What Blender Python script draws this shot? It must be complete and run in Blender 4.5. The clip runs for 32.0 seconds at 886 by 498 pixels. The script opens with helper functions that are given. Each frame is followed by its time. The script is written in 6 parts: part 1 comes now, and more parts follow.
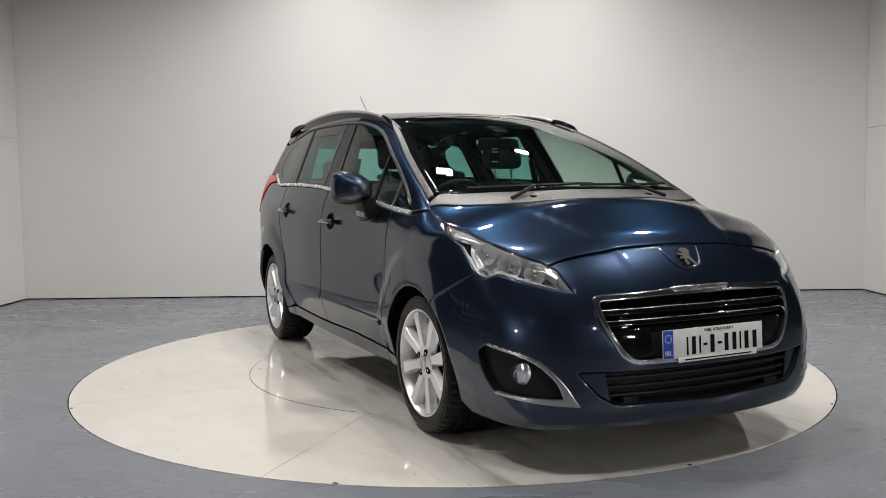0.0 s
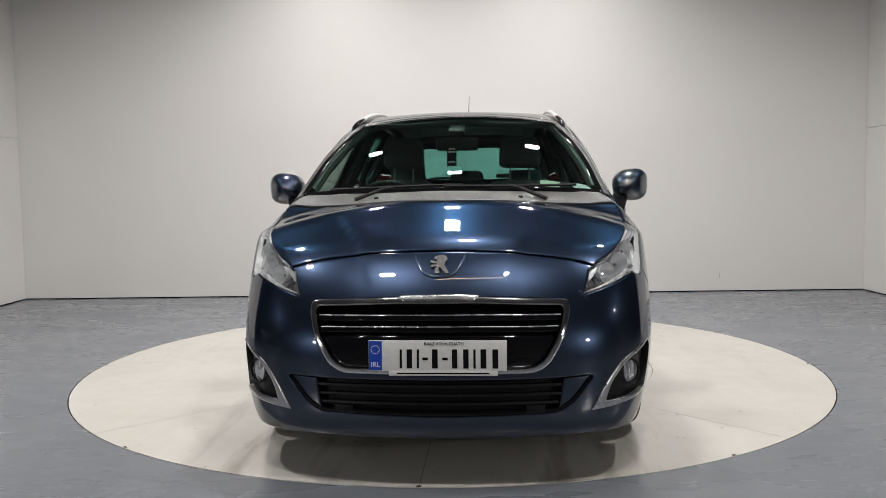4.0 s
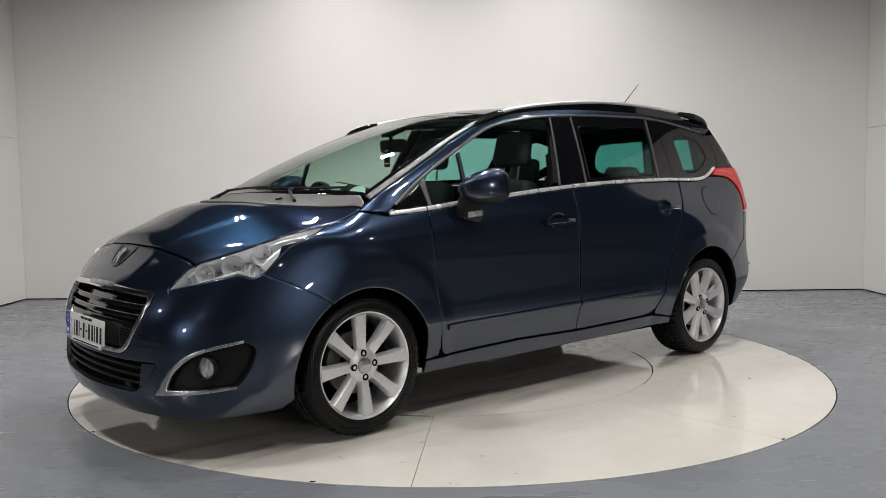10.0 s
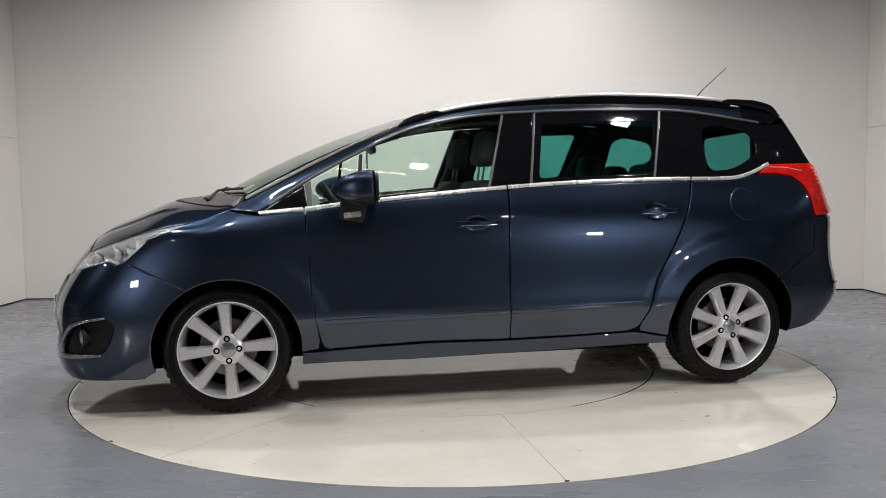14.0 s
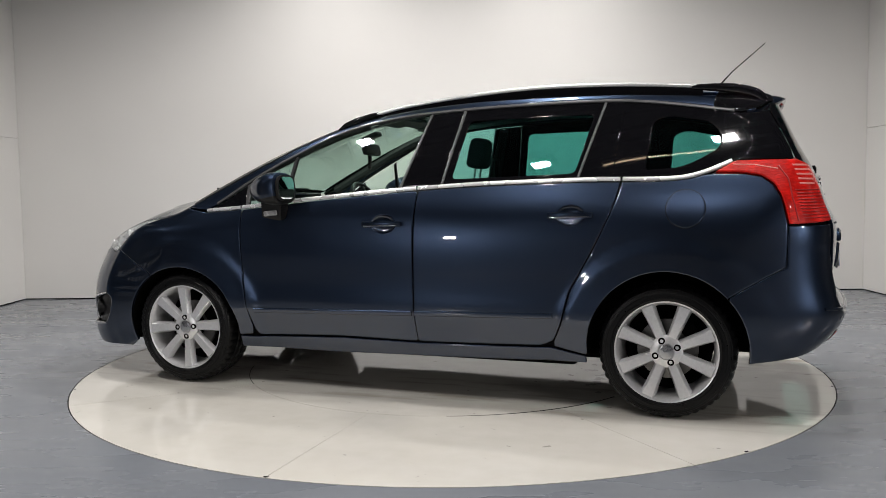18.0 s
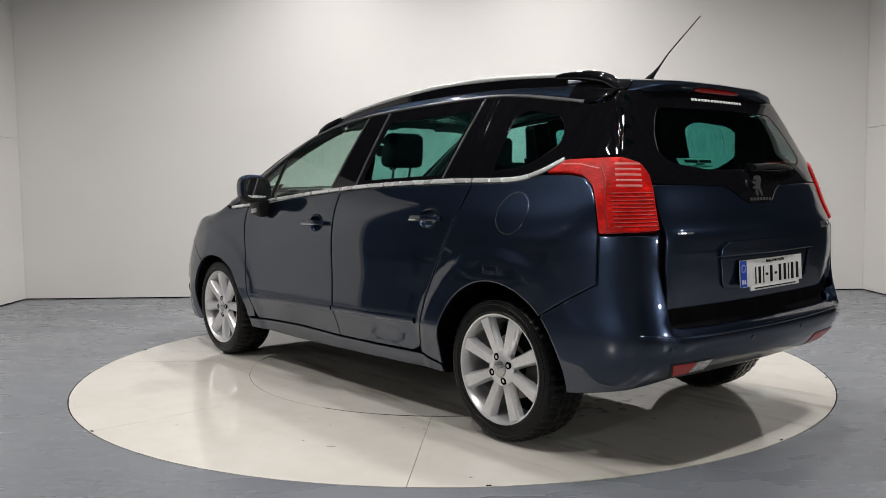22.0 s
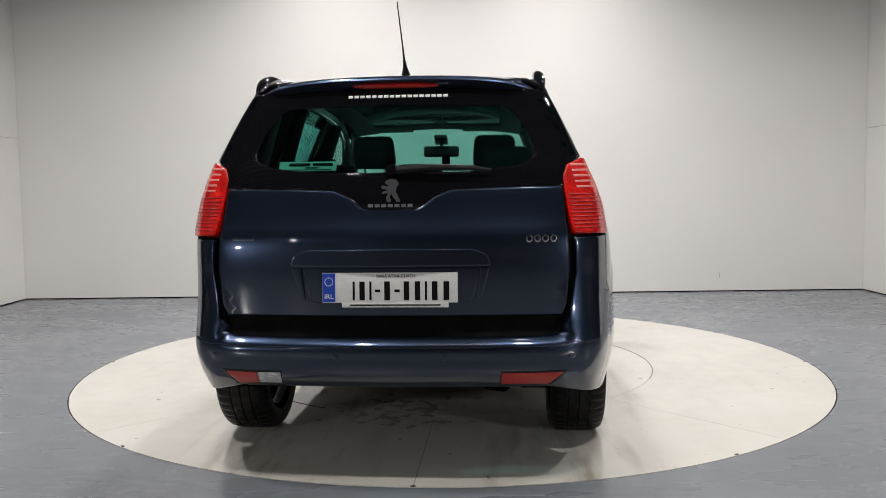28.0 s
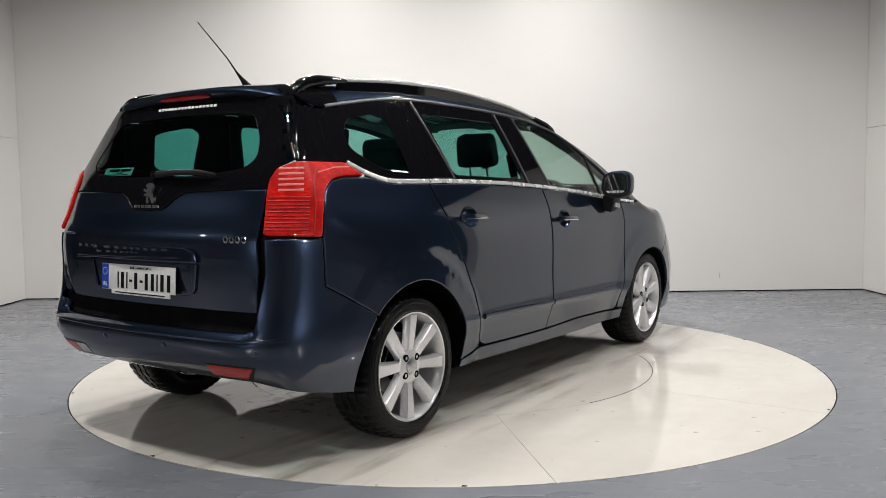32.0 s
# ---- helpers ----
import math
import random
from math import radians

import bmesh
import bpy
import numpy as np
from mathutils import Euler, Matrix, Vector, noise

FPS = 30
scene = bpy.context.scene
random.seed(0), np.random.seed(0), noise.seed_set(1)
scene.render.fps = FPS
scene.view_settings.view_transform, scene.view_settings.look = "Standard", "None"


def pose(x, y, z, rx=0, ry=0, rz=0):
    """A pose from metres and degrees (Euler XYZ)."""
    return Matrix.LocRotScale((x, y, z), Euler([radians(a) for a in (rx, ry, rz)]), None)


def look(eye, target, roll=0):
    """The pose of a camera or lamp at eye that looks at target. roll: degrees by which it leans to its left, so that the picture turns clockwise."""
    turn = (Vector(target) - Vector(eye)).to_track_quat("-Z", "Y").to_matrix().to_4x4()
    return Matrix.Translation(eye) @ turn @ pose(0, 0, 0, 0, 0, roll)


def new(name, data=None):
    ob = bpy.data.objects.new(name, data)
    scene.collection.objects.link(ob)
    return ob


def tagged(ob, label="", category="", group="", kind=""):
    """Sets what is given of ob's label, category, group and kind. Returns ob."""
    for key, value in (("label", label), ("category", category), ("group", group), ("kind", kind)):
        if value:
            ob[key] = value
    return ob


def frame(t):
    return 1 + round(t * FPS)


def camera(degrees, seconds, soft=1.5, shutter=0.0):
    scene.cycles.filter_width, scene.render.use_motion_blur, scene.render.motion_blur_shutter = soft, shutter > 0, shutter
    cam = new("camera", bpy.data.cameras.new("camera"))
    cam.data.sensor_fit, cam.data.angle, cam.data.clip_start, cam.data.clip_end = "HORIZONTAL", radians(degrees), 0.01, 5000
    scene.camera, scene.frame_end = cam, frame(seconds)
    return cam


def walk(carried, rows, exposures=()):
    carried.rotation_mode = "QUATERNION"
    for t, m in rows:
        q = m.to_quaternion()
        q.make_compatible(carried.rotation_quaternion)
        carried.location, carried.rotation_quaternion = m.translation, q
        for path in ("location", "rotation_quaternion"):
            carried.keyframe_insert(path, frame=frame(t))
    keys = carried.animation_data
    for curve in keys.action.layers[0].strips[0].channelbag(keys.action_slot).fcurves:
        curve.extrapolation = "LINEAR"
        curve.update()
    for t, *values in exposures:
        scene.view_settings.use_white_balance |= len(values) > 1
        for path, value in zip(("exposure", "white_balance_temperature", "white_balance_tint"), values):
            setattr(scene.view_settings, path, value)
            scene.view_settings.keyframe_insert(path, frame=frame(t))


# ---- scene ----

from mathutils.geometry import delaunay_2d_cdt as delaunay

# ---------------------------------------------------------------- camera
cam = camera(55.3, 32.0, soft=0.6)
EYE = Vector((-0.0173, -5.327, 1.1272))
VIEW = pose(0, 0, 0, 85.7362, 0, 0.2427) @ pose(0, 0, 0, 0, 0, -0.7087)
CAM_POSE = Matrix.Translation(EYE) @ VIEW
walk(cam, [(0, CAM_POSE), (32, CAM_POSE)], exposures=[(0, -0.05), (9, -0.05), (13, 0.0), (25, 0.03), (28, 0.14), (32, 0.16)])

# heading of the turntable in degrees, by seconds
TURN = [(0, -64.75), (2, -79.17), (3.5, -89.77), (6, -108.48), (8, -123.91), (10, -139.16), (12, -154.0), (14.5, -172.53),
        (17, -191.63), (19, -207.05), (21, -222.22), (23, -236.94), (25, -251.55), (27.5, -270.12), (29, -281.77), (30.5, -293.5), (32, -305.0)]
CAR_Y = 0.0788  # the car stands a little off the turntable's axis

# ---------------------------------------------------------------- world and lights
world = bpy.data.worlds.new("world")
scene.world = world
world.use_nodes = True
world.node_tree.nodes["Background"].inputs[0].default_value = (0.9, 0.95, 1.0, 1)
world.node_tree.nodes["Background"].inputs[1].default_value = 0.05


def flood(x, y, z, tx, ty, tz, power, w=0.19, h=0.13):
    lamp = bpy.data.lights.new("floodlight", "AREA")
    lamp.shape, lamp.size, lamp.size_y, lamp.energy = "RECTANGLE", w, h, power
    lamp.color = (1.0, 0.965, 0.945)
    lamp.spread = radians(150)
    ob = new("floodlight", lamp)
    ob.matrix_world = look((x, y, z), (tx, ty, tz))
    return ob


# ceiling floodlights: place and power; the last four are fill added for the flanks
LAMPS = [(0.0, 0.85, 4.0, 42), (0.15, -0.8, 4.0, 30), (-1.15, 2.2, 4.0, 36), (1.15, 2.2, 4.0, 36), (-1.1, -3.0, 4.0, 27), (0.74, -3.1, 4.0, 27), (-2.4, 0.6, 4.0, 44), (2.4, 0.6, 4.0, 44), (-2.5, -1.8, 4.0, 40), (2.5, -1.8, 4.0, 40), (-4.2, -9.0, 4.0, 45), (4.2, -9.0, 4.0, 45), (-8.5, -3.0, 4.0, 90), (8.5, -3.0, 4.0, 90)]
# two lamps on stands in the hall, either side behind the camera
STANDS = [(-3.6, -5.3, 1.32, 17), (3.6, -5.3, 1.32, 22)]
for lx, ly, lz, power in STANDS:
    flood(lx, ly, lz, 0, 0, 0.9, power, 0.17, 0.12)
for lx, ly, lz, power in LAMPS:
    flood(lx, ly, lz, lx, ly, 0, power)

# ---------------------------------------------------------------- materials
def nodes_of(name):
    m = bpy.data.materials.new(name)
    m.use_nodes = True
    nt = m.node_tree
    return m, nt, nt.nodes["Principled BSDF"]


def mottle(nt, scale, lo, hi, detail=4.0, space="Object"):
    """A noise between two values, in metres of the object's space."""
    tc = nt.nodes.new("ShaderNodeTexCoord")
    n = nt.nodes.new("ShaderNodeTexNoise")
    n.inputs["Scale"].default_value = scale
    n.inputs["Detail"].default_value = detail
    r = nt.nodes.new("ShaderNodeMapRange")
    r.inputs["From Min"].default_value, r.inputs["From Max"].default_value = 0.3, 0.7
    r.inputs["To Min"].default_value, r.inputs["To Max"].default_value = lo, hi
    nt.links.new(tc.outputs[space], n.inputs["Vector"])
    nt.links.new(n.outputs["Fac"], r.inputs["Value"])
    return r.outputs["Result"], n


def blend(nt, fac, a, b):
    mix = nt.nodes.new("ShaderNodeMix")
    mix.data_type = "RGBA"
    mix.inputs["A"].default_value, mix.inputs["B"].default_value = (*a, 1), (*b, 1)
    nt.links.new(fac, mix.inputs["Factor"])
    return mix.outputs["Result"]


def plain(name, color, rough=0.5, metal=0.0, coat=0.0, grain=0.0, scale=60.0, spec=0.5):
    m, nt, b = nodes_of(name)
    b.inputs["Metallic"].default_value = metal
    b.inputs["Coat Weight"].default_value = coat
    b.inputs["Coat Roughness"].default_value = 0.02
    b.inputs["Specular IOR Level"].default_value = spec
    f, n = mottle(nt, scale, 0.0, 1.0)
    d = 0.88 if grain else 0.95
    nt.links.new(blend(nt, f, tuple(c * d for c in color), tuple(min(1, c * (2 - d)) for c in color)), b.inputs["Base Color"])
    f2, _ = mottle(nt, scale * 0.2, max(0.0, rough * 0.85), min(1.0, rough * 1.15 + 0.01))
    nt.links.new(f2, b.inputs["Roughness"])
    if grain:
        bump = nt.nodes.new("ShaderNodeBump")
        bump.inputs["Strength"].default_value = grain
        bump.inputs["Distance"].default_value = 0.002
        nt.links.new(n.outputs["Fac"], bump.inputs["Height"])
        nt.links.new(bump.outputs["Normal"], b.inputs["Normal"])
    return m


def paint_material():
    """Dark blue metallic lacquer: fine flakes under a clear coat, a trace of dust."""
    m, nt, b = nodes_of("blue_metallic_paint")
    f, n = mottle(nt, 900.0, 0.0, 1.0, 2.0)
    nt.links.new(blend(nt, f, (0.0165, 0.0258, 0.0465), (0.0285, 0.0430, 0.0770)), b.inputs["Base Color"])
    b.inputs["Metallic"].default_value = 0.9
    b.inputs["Specular IOR Level"].default_value = 0.1
    b.inputs["Specular Tint"].default_value = (0.34, 0.37, 0.38, 1)
    f2, _ = mottle(nt, 3.0, 0.285, 0.325)
    nt.links.new(f2, b.inputs["Roughness"])
    b.inputs["Coat Weight"].default_value = 1.0
    b.inputs["Coat IOR"].default_value = 1.65
    f3, _ = mottle(nt, 1.7, 0.008, 0.025)
    nt.links.new(f3, b.inputs["Coat Roughness"])
    bump = nt.nodes.new("ShaderNodeBump")
    bump.inputs["Strength"].default_value, bump.inputs["Distance"].default_value = 0.12, 0.0004
    nt.links.new(n.outputs["Fac"], bump.inputs["Height"])
    nt.links.new(bump.outputs["Normal"], b.inputs["Normal"])
    return m


def glass_material(name, tint, gloss=0.035, rough=0.0):
    """Clear sheet: tinted see-through with a reflection that grows towards grazing angles."""
    m, nt, b = nodes_of(name)
    nt.nodes.remove(b)
    t = nt.nodes.new("ShaderNodeBsdfTransparent")
    t.inputs["Color"].default_value = (*tint, 1)
    g = nt.nodes.new("ShaderNodeBsdfGlossy")
    g.inputs["Roughness"].default_value = rough
    lw = nt.nodes.new("ShaderNodeLayerWeight")
    lw.inputs["Blend"].default_value = 0.5
    pw = nt.nodes.new("ShaderNodeMath")
    pw.operation, pw.inputs[1].default_value = "POWER", 5.0
    fr = nt.nodes.new("ShaderNodeMath")
    fr.operation, fr.inputs[1].default_value, fr.inputs[2].default_value = "MULTIPLY_ADD", 1 - gloss, gloss
    mx = nt.nodes.new("ShaderNodeMixShader")
    nt.links.new(lw.outputs["Facing"], pw.inputs[0])
    nt.links.new(pw.outputs[0], fr.inputs[0])
    nt.links.new(fr.outputs[0], mx.inputs[0])
    nt.links.new(t.outputs[0], mx.inputs[1])
    nt.links.new(g.outputs[0], mx.inputs[2])
    nt.links.new(mx.outputs[0], nt.nodes["Material Output"].inputs["Surface"])
    return m


def floor_material():
    """Blue-grey resin floor paint: satin, scuffed and unevenly worn."""
    m, nt, b = nodes_of("floor_paint")
    f, n = mottle(nt, 1.1, 0.0, 1.0, 8.0)
    f2, n2 = mottle(nt, 26.0, 0.0, 1.0, 6.0)
    c1 = blend(nt, f, (0.160, 0.174, 0.197), (0.186, 0.199, 0.218))
    mix = nt.nodes.new("ShaderNodeMix")
    mix.data_type, mix.blend_type = "RGBA", "MULTIPLY"
    mix.inputs["Factor"].default_value = 0.25
    nt.links.new(c1, mix.inputs["A"])
    nt.links.new(blend(nt, f2, (0.75, 0.75, 0.75), (1, 1, 1)), mix.inputs["B"])
    nt.links.new(mix.outputs["Result"], b.inputs["Base Color"])
    # long scuffs where things were dragged
    tc = nt.nodes.new("ShaderNodeTexCoord")
    mp = nt.nodes.new("ShaderNodeMapping")
    mp.inputs["Scale"].default_value = (0.9, 2.4, 1)
    mp.inputs["Rotation"].default_value = (0, 0, 0.25)
    sc = nt.nodes.new("ShaderNodeTexNoise")
    sc.inputs["Scale"].default_value, sc.inputs["Detail"].default_value = 1.6, 9.0
    rr = nt.nodes.new("ShaderNodeMapRange")
    rr.inputs["From Min"].default_value, rr.inputs["From Max"].default_value = 0.38, 0.66
    rr.inputs["To Min"].default_value, rr.inputs["To Max"].default_value = 0.22, 0.36
    nt.links.new(tc.outputs["Object"], mp.inputs["Vector"])
    nt.links.new(mp.outputs["Vector"], sc.inputs["Vector"])
    nt.links.new(sc.outputs["Fac"], rr.inputs["Value"])
    nt.links.new(rr.outputs["Result"], b.inputs["Roughness"])
    bump = nt.nodes.new("ShaderNodeBump")
    bump.inputs["Strength"].default_value, bump.inputs["Distance"].default_value = 0.03, 0.001
    nt.links.new(sc.outputs["Fac"], bump.inputs["Height"])
    nt.links.new(bump.outputs["Normal"], b.inputs["Normal"])
    return m


def wall_material():
    """White emulsion, with the faint marks of the roller and a few larger clouds."""
    m, nt, b = nodes_of("wall_paint")
    f, n = mottle(nt, 0.9, 0.0, 1.0, 5.0)
    f2, n2 = mottle(nt, 160.0, 0.0, 1.0, 3.0)
    nt.links.new(blend(nt, f, (0.752, 0.738, 0.712), (0.782, 0.768, 0.742)), b.inputs["Base Color"])
    b.inputs["Roughness"].default_value = 0.55
    bump = nt.nodes.new("ShaderNodeBump")
    bump.inputs["Strength"].default_value, bump.inputs["Distance"].default_value = 0.08, 0.001
    nt.links.new(n2.outputs["Fac"], bump.inputs["Height"])
    nt.links.new(bump.outputs["Normal"], b.inputs["Normal"])
    return m


def disc_material():
    """Cream gloss paint on steel plates, with faint tyre dust and stains."""
    m, nt, b = nodes_of("cream_floor_paint")
    f, n = mottle(nt, 1.3, 0.0, 1.0, 7.0)
    f2, n2 = mottle(nt, 9.0, 0.0, 1.0, 9.0)
    c1 = blend(nt, f, (0.60, 0.575, 0.52), (0.655, 0.635, 0.585))
    mix = nt.nodes.new("ShaderNodeMix")
    mix.data_type, mix.blend_type = "RGBA", "MULTIPLY"
    mix.inputs["Factor"].default_value = 0.35
    nt.links.new(c1, mix.inputs["A"])
    nt.links.new(blend(nt, f2, (0.86, 0.85, 0.82), (1, 1, 1)), mix.inputs["B"])
    # brown tyre dirt, smeared along the two wheel tracks
    tc = nt.nodes.new("ShaderNodeTexCoord")
    mp = nt.nodes.new("ShaderNodeMapping")
    mp.inputs["Scale"].default_value = (1.1, 6.0, 1)
    sm = nt.nodes.new("ShaderNodeTexNoise")
    sm.inputs["Scale"].default_value, sm.inputs["Detail"].default_value = 1.4, 10.0
    sr = nt.nodes.new("ShaderNodeMapRange")
    sr.inputs["From Min"].default_value, sr.inputs["From Max"].default_value = 0.50, 0.72
    nt.links.new(tc.outputs["Object"], mp.inputs["Vector"])
    nt.links.new(mp.outputs["Vector"], sm.inputs["Vector"])
    nt.links.new(sm.outputs["Fac"], sr.inputs["Value"])
    xyz = nt.nodes.new("ShaderNodeSeparateXYZ")
    nt.links.new(tc.outputs["Object"], xyz.inputs[0])
    last = xyz.outputs["Y"]
    for op, val in (("ABSOLUTE", 0), ("SUBTRACT", 0.62), ("ABSOLUTE", 0)):
        mt = nt.nodes.new("ShaderNodeMath")
        mt.operation, mt.inputs[1].default_value = op, val
        nt.links.new(last, mt.inputs[0])
        last = mt.outputs[0]
    tr = nt.nodes.new("ShaderNodeMapRange")
    tr.inputs["From Min"].default_value, tr.inputs["From Max"].default_value = 0.12, 0.5
    tr.inputs["To Min"].default_value, tr.inputs["To Max"].default_value = 0.75, 0.04
    nt.links.new(last, tr.inputs["Value"])
    ml = nt.nodes.new("ShaderNodeMath")
    ml.operation = "MULTIPLY"
    nt.links.new(sr.outputs["Result"], ml.inputs[0])
    nt.links.new(tr.outputs["Result"], ml.inputs[1])
    dirt = nt.nodes.new("ShaderNodeMix")
    dirt.data_type = "RGBA"
    dirt.inputs["B"].default_value = (0.20, 0.165, 0.12, 1)
    nt.links.new(ml.outputs[0], dirt.inputs["Factor"])
    nt.links.new(mix.outputs["Result"], dirt.inputs["A"])
    # dark splashes of old drips round one place under the rear of the car
    away = nt.nodes.new("ShaderNodeVectorMath")
    away.operation, away.inputs[1].default_value = "DISTANCE", (-1.15, 0.15, 0.0)
    nt.links.new(tc.outputs["Object"], away.inputs[0])
    near = nt.nodes.new("ShaderNodeMapRange")
    near.inputs["From Min"].default_value, near.inputs["From Max"].default_value = 0.12, 0.50
    near.inputs["To Min"].default_value, near.inputs["To Max"].default_value = 0.20, 0.0
    nt.links.new(away.outputs["Value"], near.inputs["Value"])
    drops = nt.nodes.new("ShaderNodeTexNoise")
    drops.inputs["Scale"].default_value, drops.inputs["Detail"].default_value = 13.0, 3.0
    nt.links.new(tc.outputs["Object"], drops.inputs["Vector"])
    total = nt.nodes.new("ShaderNodeMath")
    total.operation = "ADD"
    nt.links.new(drops.outputs["Fac"], total.inputs[0])
    nt.links.new(near.outputs["Result"], total.inputs[1])
    spots = nt.nodes.new("ShaderNodeMapRange")
    spots.inputs["From Min"].default_value, spots.inputs["From Max"].default_value = 0.70, 0.74
    spots.inputs["To Max"].default_value = 0.45
    nt.links.new(total.outputs[0], spots.inputs["Value"])
    drip = nt.nodes.new("ShaderNodeMix")
    drip.data_type = "RGBA"
    drip.inputs["B"].default_value = (0.045, 0.038, 0.030, 1)
    nt.links.new(spots.outputs["Result"], drip.inputs["Factor"])
    nt.links.new(dirt.outputs["Result"], drip.inputs["A"])
    nt.links.new(drip.outputs["Result"], b.inputs["Base Color"])
    rr, _ = mottle(nt, 2.2, 0.02, 0.07)
    nt.links.new(rr, b.inputs["Roughness"])
    bump = nt.nodes.new("ShaderNodeBump")
    bump.inputs["Strength"].default_value, bump.inputs["Distance"].default_value = 0.1, 0.002
    nt.links.new(n.outputs["Fac"], bump.inputs["Height"])
    nt.links.new(bump.outputs["Normal"], b.inputs["Normal"])
    return m


def tail_material(name, color):
    """Glossy coloured lens over small optic blocks."""
    m, nt, b = nodes_of(name)
    tc = nt.nodes.new("ShaderNodeTexCoord")
    mp = nt.nodes.new("ShaderNodeMapping")
    mp.inputs["Scale"].default_value = (0.6, 0.6, 1.5)
    vo = nt.nodes.new("ShaderNodeTexVoronoi")
    vo.inputs["Scale"].default_value = 70.0
    nt.links.new(tc.outputs["Object"], mp.inputs["Vector"])
    nt.links.new(mp.outputs["Vector"], vo.inputs["Vector"])
    f, n = mottle(nt, 16.0, 0.0, 1.0, 3.0)
    ad = nt.nodes.new("ShaderNodeMath")
    ad.operation = "MULTIPLY"
    nt.links.new(vo.outputs["Distance"], ad.inputs[0])
    nt.links.new(f, ad.inputs[1])
    nt.links.new(blend(nt, ad.outputs[0], tuple(c * 0.50 for c in color), tuple(min(1, c * 2.3 + 0.002) for c in color)), b.inputs["Base Color"])
    b.inputs["Roughness"].default_value = 0.35
    b.inputs["Specular IOR Level"].default_value = 0.2
    b.inputs["Coat Weight"].default_value = 1.0
    b.inputs["Coat Roughness"].default_value = 0.02
    bump = nt.nodes.new("ShaderNodeBump")
    bump.inputs["Strength"].default_value, bump.inputs["Distance"].default_value = 0.22, 0.003
    nt.links.new(vo.outputs["Distance"], bump.inputs["Height"])
    nt.links.new(bump.outputs["Normal"], b.inputs["Normal"])
    return m


M_paint = paint_material()
M_wall = wall_material()
M_hall = plain("grey_cladding", (0.55, 0.55, 0.555), 0.7)
M_roof = plain("dark_roof_sheet", (0.14, 0.14, 0.145), 0.6)
M_floor = floor_material()
M_disc = disc_material()
M_black = plain("black_plastic", (0.012, 0.012, 0.0125), 0.40, grain=0.2, scale=400, spec=0.2)
M_gloss = plain("gloss_black", (0.004, 0.004, 0.005), 0.03, spec=0.4)
M_under = plain("underbody_black", (0.003, 0.003, 0.003), 0.8, spec=0.03)
M_grey = plain("grey_plastic", (0.055, 0.054, 0.053), 0.42, grain=0.2, scale=300)
M_chrome = plain("chrome", (0.78, 0.78, 0.79), 0.10, 1.0)
M_satin = plain("satin_chrome", (0.50, 0.50, 0.51), 0.28, 1.0)
M_trim = plain("grey_window_trim", (0.075, 0.075, 0.078), 0.36, 0.4)
M_rim = plain("silver_wheel_paint", (0.72, 0.72, 0.73), 0.32, 0.6, coat=0.5)
M_tyre = plain("tyre_rubber", (0.0035, 0.0035, 0.0038), 0.32, grain=0.3, scale=220, spec=0.22)
M_rail = plain("satin_rail", (0.70, 0.70, 0.70), 0.32, 0.7)
M_steel = plain("brake_steel", (0.25, 0.24, 0.23), 0.4, 0.9)
M_fabric = plain("charcoal_fabric", (0.048, 0.048, 0.052), 0.9, grain=0.6, scale=500)
M_dash = plain("dashboard_plastic", (0.16, 0.165, 0.17), 0.6, grain=0.4, scale=500)
M_red = tail_material("red_lens", (0.80, 0.006, 0.003))
M_reflex = plain("dusty_red_reflector", (0.42, 0.012, 0.008), 0.35, coat=0.3)
M_deep_red = plain("deep_red_lens", (0.34, 0.003, 0.002), 0.5, coat=0.1)
M_dark_red = plain("dark_red_lens", (0.30, 0.008, 0.006), 0.25, coat=0.5)
M_badge = plain("satin_badge", (0.36, 0.36, 0.37), 0.2, 0.85)
M_roofglass = glass_material("smoked_roof_glass", (0.09, 0.14, 0.13), 0.045)
M_screen = glass_material("windscreen_glass", (0.76, 0.86, 0.82), 0.04)
M_pink = plain("pale_red_lens", (0.70, 0.22, 0.19), 0.25, coat=0.5)
M_clear = tail_material("clear_lens", (0.55, 0.55, 0.56))
M_glassF = glass_material("green_tinted_glass", (0.90, 0.96, 0.93))
M_glassR = glass_material("dark_tinted_glass", (0.50, 0.77, 0.74))
M_lens = glass_material("clear_lamp_cover", (0.97, 0.98, 0.98), 0.03)
M_white = plain("white_plate", (0.74, 0.74, 0.71), 0.3)
M_blue = plain("blue_plate_band", (0.01, 0.06, 0.42), 0.4)
M_ink = plain("black_ink", (0.006, 0.006, 0.006), 0.5, spec=0.1)
M_strip = plain("bright_trim", (0.74, 0.74, 0.75), 0.27, 0.6)
M_paper = plain("paper", (0.62, 0.66, 0.56), 0.8)
M_sticker = plain("white_print", (0.75, 0.75, 0.75), 0.6)
M_mirror = plain("mirror_glass", (0.85, 0.87, 0.87), 0.01, 1.0)
M_frit = plain("black_glass_border", (0.008, 0.008, 0.009), 0.5, spec=0.05)
def matte_material(name, color):
    """Dull colour without any sheen, for shade painted into recesses and panel gaps."""
    m, nt, b = nodes_of(name)
    nt.nodes.remove(b)
    d = nt.nodes.new("ShaderNodeBsdfDiffuse")
    f, _ = mottle(nt, 12.0, 0.0, 1.0)
    nt.links.new(blend(nt, f, tuple(c * 0.7 for c in color), tuple(c * 1.3 for c in color)), d.inputs["Color"])
    nt.links.new(d.outputs[0], nt.nodes["Material Output"].inputs["Surface"])
    return m


